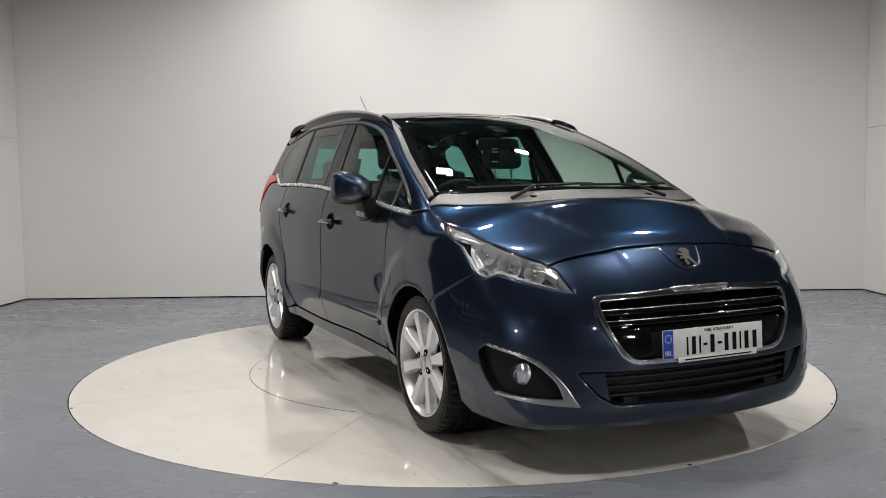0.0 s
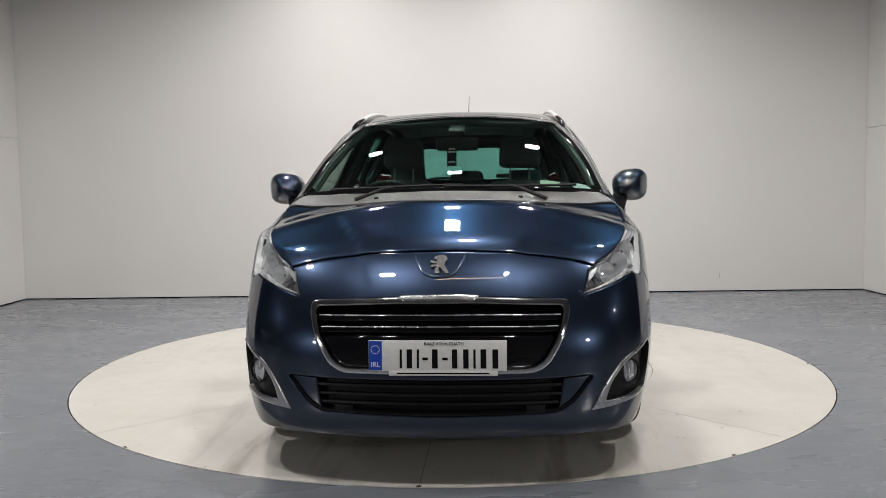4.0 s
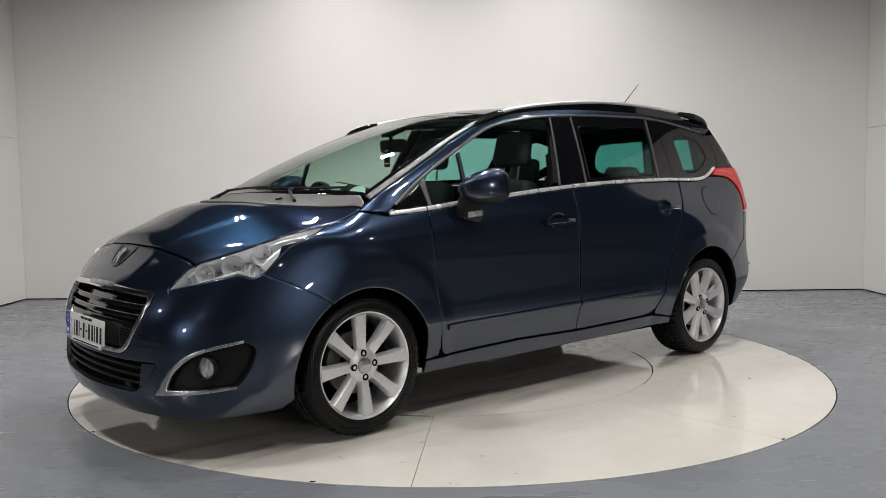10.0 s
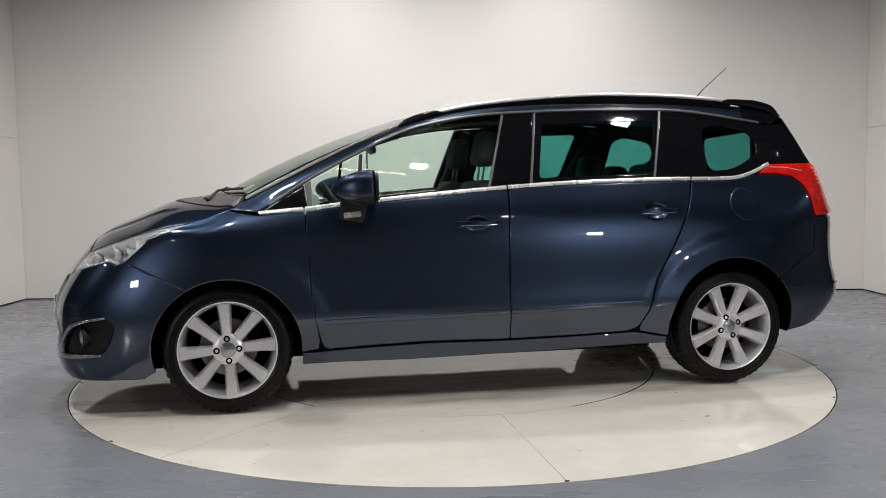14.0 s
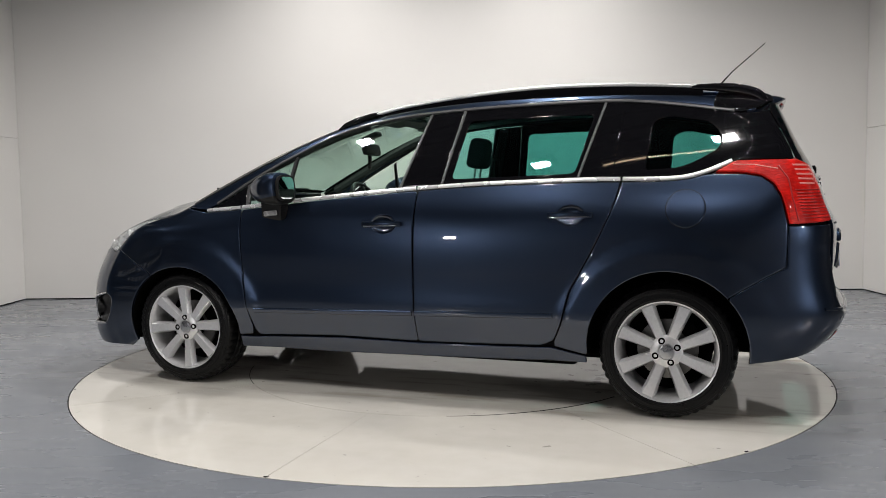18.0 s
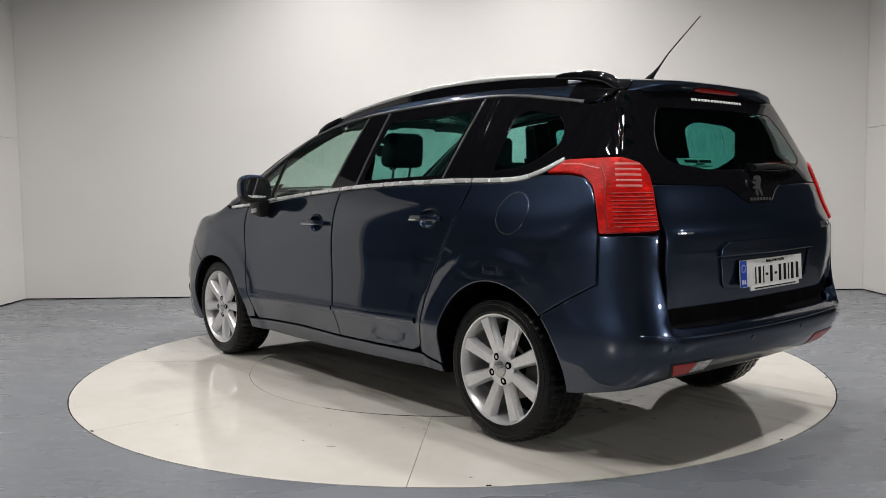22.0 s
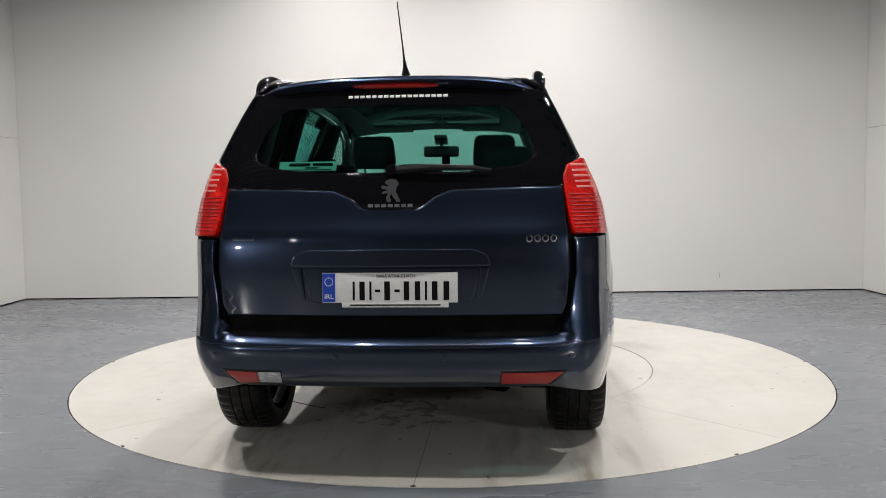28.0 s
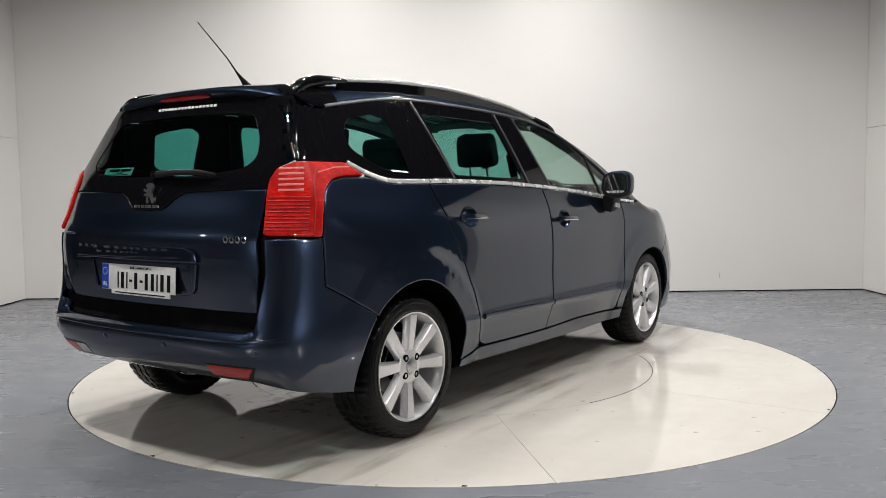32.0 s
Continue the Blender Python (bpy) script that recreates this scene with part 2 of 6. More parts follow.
M_gap_shade = matte_material("gap_shade_black", (0.008, 0.008, 0.009))
M_glow, glow_nt, glow_b = nodes_of("warm_tube_glow")
glow_b.inputs["Emission Color"].default_value = (1.0, 0.74, 0.50, 1)
glow_b.inputs["Emission Strength"].default_value = 14.0
def flute_material():
    """Vacuum-silvered lamp reflector with upright flutes."""
    m, nt, b = nodes_of("fluted_reflector")
    b.inputs["Base Color"].default_value = (0.86, 0.86, 0.88, 1)
    b.inputs["Metallic"].default_value, b.inputs["Roughness"].default_value = 0.7, 0.12
    tc = nt.nodes.new("ShaderNodeTexCoord")
    vo = nt.nodes.new("ShaderNodeTexVoronoi")
    vo.inputs["Scale"].default_value = 38.0
    mp = nt.nodes.new("ShaderNodeMapping")
    mp.inputs["Scale"].default_value = (1.0, 1.0, 0.35)
    bump = nt.nodes.new("ShaderNodeBump")
    bump.inputs["Strength"].default_value, bump.inputs["Distance"].default_value = 0.9, 0.02
    nt.links.new(tc.outputs["Object"], mp.inputs["Vector"])
    nt.links.new(mp.outputs["Vector"], vo.inputs["Vector"])
    nt.links.new(vo.outputs["Distance"], bump.inputs["Height"])
    nt.links.new(bump.outputs["Normal"], b.inputs["Normal"])
    return m


M_flute = flute_material()
M_silver = plain("silvered_plastic", (0.86, 0.86, 0.87), 0.20, 0.45)



# ---------------------------------------------------------------- the car's surface
# metres in the car's space: x forward, y to its left, z up; the surface is where hull() is zero


def curve(pairs, soft=0.05):
    """A smooth function through the given (x, value) pairs, as a table."""
    xs, vs = np.array([a for a, _ in pairs]), np.array([b for _, b in pairs])
    if xs[0] > xs[-1]:
        xs, vs = xs[::-1], vs[::-1]
    step = 0.004
    grid = np.arange(xs[0] - 0.4, xs[-1] + 0.4, step)
    h, d = np.diff(xs), np.diff(vs) / np.diff(xs)
    g = np.concatenate([[d[0]], np.where(d[1:] * d[:-1] > 0, 3 * (h[1:] + h[:-1]) / ((2 * h[1:] + h[:-1]) / np.where(d[:-1] == 0, 1, d[:-1]) + (h[1:] + 2 * h[:-1]) / np.where(d[1:] == 0, 1, d[1:])), 0), [d[-1]]])
    k = np.clip(np.searchsorted(xs, grid) - 1, 0, len(h) - 1)
    t = (grid - xs[k]) / h[k]
    val = vs[k] * (1 + 2 * t) * (1 - t) ** 2 + g[k] * h[k] * t * (1 - t) ** 2 + vs[k + 1] * t * t * (3 - 2 * t) + g[k + 1] * h[k] * t * t * (t - 1)
    lo, hi = grid < xs[0], grid > xs[-1]
    val[lo] = vs[0] + (grid[lo] - xs[0]) * (vs[1] - vs[0]) / (xs[1] - xs[0])
    val[hi] = vs[-1] + (grid[hi] - xs[-1]) * (vs[-1] - vs[-2]) / (xs[-1] - xs[-2])
    n = max(1, int(soft / step))
    for _ in range(3):
        val = np.convolve(np.pad(val, n, mode="edge"), np.ones(2 * n + 1) / (2 * n + 1), mode="valid")
    return lambda x: np.interp(x, grid, val)


side_z = curve([(0.10, 0.765), (0.20, 0.81), (0.28, 0.838), (0.36, 0.858), (0.425, 0.880), (0.455, 0.893), (0.50, 0.893), (0.56, 0.888), (0.64, 0.886), (0.74, 0.888), (0.82, 0.887), (0.94, 0.876), (1.0, 0.862),
                (1.06, 0.838), (1.15, 0.800), (1.25, 0.756), (1.35, 0.709), (1.45, 0.659), (1.52, 0.623), (1.58, 0.590), (1.65, 0.550), (1.75, 0.490)], 0.03)
side_x = curve([(2.3, -0.06), (2.0, -0.03), (1.6, -0.004), (1.3, 0.0), (1.0, -0.016), (0.8, -0.026), (0.4, -0.018), (0, -0.008), (-0.5, 0),
                (-0.9, 0), (-1.4, 0.004), (-1.7, -0.010), (-2.0, -0.044), (-2.3, -0.075)], 0.08)
glass_x = curve([(1.9, -0.10), (1.6, -0.08), (1.1, -0.05), (0.7, -0.02), (0.4, -0.006), (0, 0), (-1.0, 0), (-1.5, -0.02), (-1.9, -0.03), (-2.3, -0.05)], 0.1)
nose_z = curve([(0.10, 2.15), (0.18, 2.215), (0.24, 2.254), (0.32, 2.262), (0.40, 2.257), (0.46, 2.256), (0.52, 2.253), (0.59, 2.236), (0.65, 2.208), (0.72, 2.166), (0.8, 2.115),
                (0.9, 2.05), (1.1, 1.93)], 0.03)
nose_y = curve([(-0.1, 0), (0, 0), (0.25, 0.014), (0.45, 0.048), (0.6, 0.098), (0.7, 0.165), (0.8, 0.29), (0.86, 0.44), (0.92, 0.75)], 0.03)
TAIL_LOW = [(0.15, -1.95), (0.22, -2.0), (0.3, -2.09), (0.34, -2.132), (0.37, -2.165), (0.40, -2.193), (0.44, -2.222), (0.48, -2.241), (0.51, -2.249), (0.54, -2.244)]
TAIL_HIGH = [(0.80, -2.197), (0.86, -2.199), (0.93, -2.194), (0.965, -2.180), (1.0, -2.162), (1.05, -2.142), (1.11, -2.121), (1.2, -2.080), (1.3, -2.024), (1.4, -1.973), (1.5, -1.926), (1.6, -1.896)]
tail_z = curve(TAIL_LOW + [(0.562, -2.215), (0.575, -2.178), (0.60, -2.170), (0.67, -2.180), (0.74, -2.191)] + TAIL_HIGH, 0.014)  # between the lamps: stepped above the bumper
tail_out = curve(TAIL_LOW + [(0.58, -2.232), (0.63, -2.216), (0.70, -2.204)] + TAIL_HIGH, 0.03)  # outside them: one sweep from the bumper to the lamp
tail_y = curve([(-0.1, 0), (0, 0), (0.3, 0.010), (0.5, 0.026), (0.62, 0.043), (0.7, 0.068), (0.75, 0.098), (0.813, 0.190), (0.86, 0.35), (0.92, 0.67)], 0.03)
top_x = curve([(2.25, 0.73), (2.14, 0.81), (2.03, 0.885), (1.82, 0.977), (1.59, 1.070), (1.48, 1.082), (1.385, 1.10), (1.19, 1.198), (0.9, 1.333), (0.6, 1.447), (0.3, 1.538), (0, 1.585),
               (-0.3, 1.607), (-0.7, 1.62), (-1.1, 1.62), (-1.5, 1.607), (-1.8, 1.588), (-2.05, 1.562)], 0.04)
crown_x = curve([(2.2, 0.065), (2.0, 0.085), (1.8, 0.107), (1.6, 0.114), (1.45, 0.107), (1.3, 0.100), (1.1, 0.102), (0.9, 0.098), (0.6, 0.094), (0.25, 0.083), (0, 0.06), (-0.5, 0.035), (-1.2, 0.035), (-1.6, 0.05), (-2, 0.075)], 0.1)


HUB_F, HUB_R, HUB_Z = 1.318, -1.409, 0.325


def merge(a, b, k):
    h = np.clip(0.5 + 0.5 * (a - b) / k, 0, 1)
    return b + (a - b) * h + k * h * (1 - h)


def hull(x, y, z):
    s = np.sqrt(y * y + 1e-5)
    w = np.clip((z - 0.88) / 0.22, 0, 1)
    w = w * w * (3 - 2 * w)
    flare = 0
    for hx, amp in ((HUB_F, 0.014), (HUB_R, 0.018)):
        r = np.sqrt((x - hx) ** 2 + (z - HUB_Z) ** 2)
        k = np.clip((0.56 - r) / 0.085, 0, 1)
        flare = flare + amp * k * k * (3 - 2 * k) * (0.75 + 0.25 * np.clip((0.46 - r) / 0.08, 0, 1))
    side = s - side_z(z) - side_x(x) * (1 - w) - glass_x(x) * w - flare
    front = (x - nose_z(z) + nose_y(s)) * 0.95
    c = np.clip((s - 0.635) / 0.04, 0, 1)
    c = c * c * (3 - 2 * c) * np.clip((0.84 - z) / 0.06, 0, 1)
    rear = (tail_z(z) * (1 - c) + tail_out(z) * c + tail_y(s) - x) * 0.95
    fold = 0.008 * np.clip((x - 1.55) / 0.12, 0, 1) * 0.5 * (1 + np.tanh((0.30 + 0.42 * (2.05 - x) - s) / 0.016))
    top = (z - top_x(x) - fold + crown_x(x) * (s / 0.75) ** 2) * 0.92
    g = merge(side, top, 0.055)
    g = merge(g, front, 0.09)
    return merge(g, rear, 0.05)


def shoot(o, d, far=1.6):
    """Where rays from inside the hull leave it, by halving."""
    lo, hi = np.zeros(len(o)), np.full(len(o), far)
    for _ in range(30):
        mid = (lo + hi) / 2
        q = o + d * mid[:, None]
        inside = hull(q[:, 0], q[:, 1], q[:, 2]) < 0
        lo, hi = np.where(inside, mid, lo), np.where(inside, hi, mid)
    return o + d * lo[:, None]


def normals(q, e=0.006):
    n = np.stack([hull(q[:, 0] + e * a, q[:, 1] + e * b, q[:, 2] + e * c) - hull(q[:, 0] - e * a, q[:, 1] - e * b, q[:, 2] - e * c)
                  for a, b, c in ((1, 0, 0), (0, 1, 0), (0, 0, 1))], -1)
    return n / np.linalg.norm(n, axis=1)[:, None]


FAN, FAN_R = 1.1, 0.95  # beyond x = +-FAN the rays of the belt fan out round an upright line


def belt_ray(u, z):
    """Belt coordinate u (x along the flank, then arc round the ends) and height: the ray on the left half."""
    f = np.clip((np.abs(u) - FAN) / FAN_R, 0, None)
    o = np.stack([np.clip(u, -FAN, FAN), np.zeros_like(u), z], -1)
    return o, np.stack([np.sin(f) * np.sign(u), np.cos(f), np.zeros_like(u)], -1)


def belt(u, z):
    return shoot(*belt_ray(np.asarray(u, float), np.asarray(z, float)))


def belt_u(x, y):
    x, y = np.asarray(x, float), np.asarray(y, float)
    return np.where(np.abs(x) <= FAN, x, np.sign(x) * (FAN + FAN_R * np.arctan2(np.abs(x) - FAN, y)))


def from_side(x, z):
    """Belt coordinates of the points that show at (x, z) from the left."""
    x, z = np.asarray(x, float), np.asarray(z, float)
    q = shoot(np.stack([x, np.zeros_like(x), z], -1), np.tile([0.0, 1, 0], (len(x), 1)))
    return np.stack([belt_u(q[:, 0], q[:, 1]), z], -1)


def from_end(y, z, sign=1):
    """Belt coordinates of the points that show at (y, z) from the front (1) or the rear (-1)."""
    y, z = np.asarray(y, float), np.asarray(z, float)
    q = shoot(np.stack([np.full_like(y, 0.9 * sign), y, z], -1), np.tile([1.0 * sign, 0, 0], (len(y), 1)))
    return np.stack([belt_u(q[:, 0], q[:, 1]), z], -1)


# ---------------------------------------------------------------- building helpers
def part(name, bm, material, parent=None, label="", smooth=True, category=""):
    """Links a bmesh, or a ready mesh, as one object under a thing or part."""
    if isinstance(bm, bpy.types.Mesh):
        me = bm
    else:
        me = bpy.data.meshes.new(name)
        bmesh.ops.recalc_face_normals(bm, faces=bm.faces)
        bm.to_mesh(me)
        bm.free()
        if smooth:
            for f in me.polygons:
                f.use_smooth = True
            me.set_sharp_from_angle(angle=radians(38))
    if material and not me.materials:
        me.materials.append(material)
    ob = new(name, me)
    ob.parent = parent
    return tagged(ob, label, category)


def soft_box(sx, sy, sz, r=0.01, m=None, bm=None, taper=1.0, seg=2):
    """A rounded block; taper scales its top."""
    bm = bm or bmesh.new()
    made = bmesh.ops.create_cube(bm, size=1.0)["verts"]
    for v in made:
        k = taper if v.co.z > 0 else 1.0
        v.co = Vector((v.co.x * sx * k, v.co.y * sy * k, v.co.z * sz))
    if r > 0:
        es = list({e for v in made for e in v.link_edges})
        res = bmesh.ops.bevel(bm, geom=es, offset=r, segments=seg, profile=0.6, affect="EDGES")
        made = list({v for f in res["faces"] for v in f.verts} | {v for v in made if v.is_valid})
    if m is not None:
        bmesh.ops.transform(bm, matrix=m, verts=made)
    return bm


def lathe(profile, n=64, bm=None, m=None):
    """Turns (radius, height) pairs about z."""
    bm = bm or bmesh.new()
    rings = []
    for r, h in profile:
        if r < 1e-6:
            rings.append([bm.verts.new((0, 0, h))])
        else:
            rings.append([bm.verts.new((r * math.cos(2 * math.pi * i / n), r * math.sin(2 * math.pi * i / n), h)) for i in range(n)])
    for a, b in zip(rings, rings[1:]):
        for i in range(n):
            j = (i + 1) % n
            if len(a) == 1:
                bm.faces.new((a[0], b[i], b[j]))
            elif len(b) == 1:
                bm.faces.new((a[i], b[0], a[j]))
            else:
                bm.faces.new((a[i], b[i], b[j], a[j]))
    if m is not None:
        bmesh.ops.transform(bm, matrix=m, verts=[v for ring in rings for v in ring])
    return bm


def tube(path, r, n=10, bm=None, flat=1.0):
    """A round bar along points; r is one radius or one for each point."""
    bm = bm or bmesh.new()
    pts = [Vector(p) for p in path]
    rad = r if isinstance(r, (list, tuple)) else [r] * len(pts)
    rings = []
    for i, p in enumerate(pts):
        d = (pts[min(i + 1, len(pts) - 1)] - pts[max(i - 1, 0)]).normalized()
        a = d.cross(Vector((0, 0, 1)))
        a = a.normalized() if a.length > 1e-3 else Vector((1, 0, 0))
        b = a.cross(d).normalized()
        rings.append([bm.verts.new(p + a * rad[i] * math.cos(2 * math.pi * k / n) + b * rad[i] * flat * math.sin(2 * math.pi * k / n)) for k in range(n)])
    for a, b in zip(rings, rings[1:]):
        for k in range(n):
            bm.faces.new((a[k], a[(k + 1) % n], b[(k + 1) % n], b[k]))
    bm.faces.new(rings[0])
    bm.faces.new(rings[-1])
    return bm


def prism(poly, h, m=None, bm=None):
    """A flat plate of thickness h from an outline in its own x and y."""
    bm = bm or bmesh.new()
    lo = [bm.verts.new((x, y, 0)) for x, y in poly]
    hi = [bm.verts.new((x, y, h)) for x, y in poly]
    bm.faces.new(lo[::-1])
    bm.faces.new(hi)
    for i in range(len(poly)):
        j = (i + 1) % len(poly)
        bm.faces.new((lo[i], lo[j], hi[j], hi[i]))
    if m is not None:
        bmesh.ops.transform(bm, matrix=m, verts=lo + hi)
    return bm


def fillet(poly, r, n=5):
    """Rounds the corners of an outline; r is one length or one for each corner."""
    poly = [np.array(p, float) for p in poly]
    rs = r if isinstance(r, (list, tuple)) else [r] * len(poly)
    out = []
    for i, p in enumerate(poly):
        a, b = poly[i - 1] - p, poly[(i + 1) % len(poly)] - p
        la, lb = np.linalg.norm(a), np.linalg.norm(b)
        c = min(rs[i], la * 0.45, lb * 0.45)
        if c < 1e-4:
            out.append(p)
            continue
        s, e = p + a / la * c, p + b / lb * c
        for k in range(n + 1):
            t = k / n
            out.append((1 - t) ** 2 * s + 2 * t * (1 - t) * p + t * t * e)
    return np.array(out)


def resample(poly, step):
    out = []
    for a, b in zip(poly, np.roll(poly, -1, axis=0)):
        n = max(1, int(np.ceil(np.linalg.norm(b - a) / step)))
        out += [a + (b - a) * k / n for k in range(n)]
    return np.array(out)


def area2(poly):
    x, y = poly[:, 0], poly[:, 1]
    return np.sum(x * np.roll(y, -1) - np.roll(x, -1) * y)


def inset(poly, d):
    """Moves a closed outline to its left by d."""
    t = np.roll(poly, -1, axis=0) - np.roll(poly, 1, axis=0)
    t /= np.maximum(np.linalg.norm(t, axis=1), 1e-9)[:, None]
    return poly + np.stack([-t[:, 1], t[:, 0]], -1) * d


def inside(pts, loops):
    hit = np.zeros(len(pts), bool)
    for lp in loops:
        a, b = lp, np.roll(lp, -1, axis=0)
        for (x0, y0), (x1, y1) in zip(a, b):
            if y0 == y1:
                continue
            c = (pts[:, 1] > min(y0, y1)) & (pts[:, 1] <= max(y0, y1))
            hit ^= c & (pts[:, 0] < x0 + (pts[:, 1] - y0) * (x1 - x0) / (y1 - y0))
    return hit


def up(x, y, z0=0.5):
    x, y = np.asarray(x, float), np.asarray(y, float)
    return shoot(np.stack([x, y, np.full_like(x, z0)], -1), np.tile([0.0, 0, 1], (len(x), 1)))


def panel(name, loops, material, parent, mode="belt", side=1, lift=0.0, depth=0.016, gap=0.0015, res=0.035, both=False, skin=True, soft=0.002, label=""):
    """A sheet of the car's surface inside the first outline and outside the others, with turned-in edges.
    mode belt: outlines in (u, z); mode top: in (x, y). both: a closed sheet, as for glass. skin off: the turned-in edge alone."""
    dense = []
    for k, lp in enumerate(loops):
        lp = resample(np.asarray(lp, float), res * 0.6)
        if (area2(lp) > 0) != (k == 0):
            lp = lp[::-1]
        dense.append(inset(lp, gap))
    rings = [inset(lp, 0.006) for lp in dense]
    bound = np.concatenate(dense)
    lo, hi = dense[0].min(0), dense[0].max(0)
    gx, gy = np.meshgrid(np.arange(lo[0], hi[0], res), np.arange(lo[1], hi[1], res * 0.87), indexing="ij")
    gx = gx + np.where(np.arange(gx.shape[1]) % 2, res / 2, 0)[None, :]
    grid = np.stack([gx.ravel(), gy.ravel()], -1)
    if len(grid):
        grid = grid[inside(grid, dense)]
    if len(grid):
        near = np.min(np.linalg.norm(grid[:, None] - bound[None], axis=2), axis=1)
        grid = grid[near > res * 0.45]
    ring = np.concatenate(rings)
    ring = ring[inside(ring, dense)]
    pts = np.concatenate([bound, ring, grid.reshape(-1, 2)])
    edges, k = [], 0
    for lp in dense:
        n = len(lp)
        edges += [(k + i, k + (i + 1) % n) for i in range(n)]
        k += n
    vs, _, fs, orig, _, _ = delaunay([Vector(p) for p in pts], edges, [], 0, 1e-6)
    vs = np.array([tuple(v) for v in vs])
    back = {}
    for i, o in enumerate(orig):
        for j in o:
            back[j] = i
    tri = np.array([f for f in fs if len(f) == 3])
    tri = tri[inside(vs[tri].mean(1), dense)]
    if mode == "belt":
        q = belt(vs[:, 0], vs[:, 1])
    else:
        q = up(vs[:, 0], vs[:, 1])
    nr = normals(q)
    q = q + nr * lift
    bi = [[back[j] for j in range(s, s + len(lp))] for s, lp in zip(np.cumsum([0] + [len(l) for l in dense[:-1]]), dense)]
    shade = nr.copy()
    for b in bi:
        p = q[b]
        t = np.roll(p, -1, axis=0) - np.roll(p, 1, axis=0)
        o = np.cross(t, nr[b])
        o /= np.maximum(np.linalg.norm(o, axis=1), 1e-9)[:, None]
        shade[b] = nr[b] + o * 0.7
        q[b] = q[b] - nr[b] * soft
    fl = np.cross(q[tri[:, 1]] - q[tri[:, 0]], q[tri[:, 2]] - q[tri[:, 0]])
    flip = np.sum(fl * nr[tri[:, 0]]) < 0
    if flip:
        tri = tri[:, ::-1]
        for b in bi:
            shade[b] = nr[b] - (shade[b] - nr[b])
    verts, norm, faces = [], [], []
    if skin:
        verts, norm, faces = list(q), list(shade), [tuple(map(int, f)) for f in tri]
        if both:
            k = len(verts)
            verts += list(q - nr * depth)
            norm += list(-nr)
            faces += [tuple(int(i) + k for i in f[::-1]) for f in tri]
    for b in bi:
        k, n = len(verts), len(b)
        t = np.roll(q[b], -1, axis=0) - np.roll(q[b], 1, axis=0)
        o = np.cross(t, nr[b]) * (-1 if flip else 1)
        o /= np.maximum(np.linalg.norm(o, axis=1), 1e-9)[:, None]
        verts += list(q[b]) + list(q[b] - nr[b] * depth)
        norm += list(o) + list(o)
        quad = [(k + i, k + (i + 1) % n, k + n + (i + 1) % n, k + n + i) for i in range(n)]
        faces += [f if flip else f[::-1] for f in quad]
    verts, norm = np.array(verts), np.array(norm)
    if side < 0:
        verts, norm = verts * [1, -1, 1], norm * [1, -1, 1]
        faces = [f[::-1] for f in faces]
    me = bpy.data.meshes.new(name)
    me.from_pydata(verts.tolist(), [], faces)
    me.materials.append(material)
    for f in me.polygons:
        f.use_smooth = True
    norm = norm / np.maximum(np.linalg.norm(norm, axis=1), 1e-9)[:, None]
    me.normals_split_custom_set_from_vertices(norm.tolist())
    ob = new(name, me)
    ob.parent = parent
    return tagged(ob, label)


def uz(*pts):
    """Belt outline points from places (x, y, z) on the left half, or (x, z) on the flank."""
    out = []
    for p in pts:
        if len(p) == 3:
            out.append((float(belt_u(p[0], p[1])), p[2]))
        else:
            out.append(tuple(from_side([p[0]], [p[1]])[0]))
    return out


UEND = FAN + FAN_R * math.pi / 2


def whole(half, end=1):
    """Closes an outline round the front (1) or rear (-1) from its left half, which begins and ends on the middle line."""
    half = [tuple(p) for p in half]
    return half + [(2 * end * UEND - u, z) for u, z in half[::-1][1:-1]] if abs(half[0][0] - end * UEND) < 1e-3 and abs(half[-1][0] - end * UEND) < 1e-3 \
        else half + [(2 * end * UEND - u, z) for u, z in half[::-1]]


def mid_z(z, end=1):
    return (end * UEND, z)


def ribbon(line, w):
    """An outline of width w along a line of outline points."""
    line = np.array(line, float)
    t = np.gradient(line, axis=0)
    t /= np.linalg.norm(t, axis=1)[:, None]
    n = np.stack([-t[:, 1], t[:, 0]], -1) * w / 2
    return np.concatenate([line + n, (line - n)[::-1]])


def strip(name, line, w, h, material, parent, side=1, label="", lift=0.0):
    """A rounded moulding of width w and height h laid along a line of belt points."""
    line = np.array(line, float)
    d = np.concatenate([[0], np.cumsum(np.linalg.norm(np.diff(line, axis=0), axis=1))])
    k = np.linspace(0, d[-1], max(3, int(d[-1] / 0.022)))
    u, z = np.interp(k, d, line[:, 0]), np.interp(k, d, line[:, 1])
    q = belt(u, z)
    n = normals(q, 0.012)
    t = np.gradient(q, axis=0)
    t /= np.linalg.norm(t, axis=1)[:, None]
    b = np.cross(n, t)
    bm = bmesh.new()
    rows = []
    for i in range(len(k)):
        row = []
        for a, e in ((-0.5, -0.004), (-0.5, h * 0.45), (-0.36, h * 0.85), (0, h), (0.36, h * 0.85), (0.5, h * 0.45), (0.5, -0.004)):
            c = q[i] + b[i] * w * a + n[i] * (e + lift)
            row.append(bm.verts.new((c[0], side * c[1], c[2])))
        rows.append(row)
    for a, c in zip(rows, rows[1:]):
        for i in range(6):
            bm.faces.new((a[i], a[i + 1], c[i + 1], c[i]))
    bm.faces.new(rows[0])
    bm.faces.new(rows[-1][::-1])
    ob = part(name, bm, material, parent, label)
    return ob


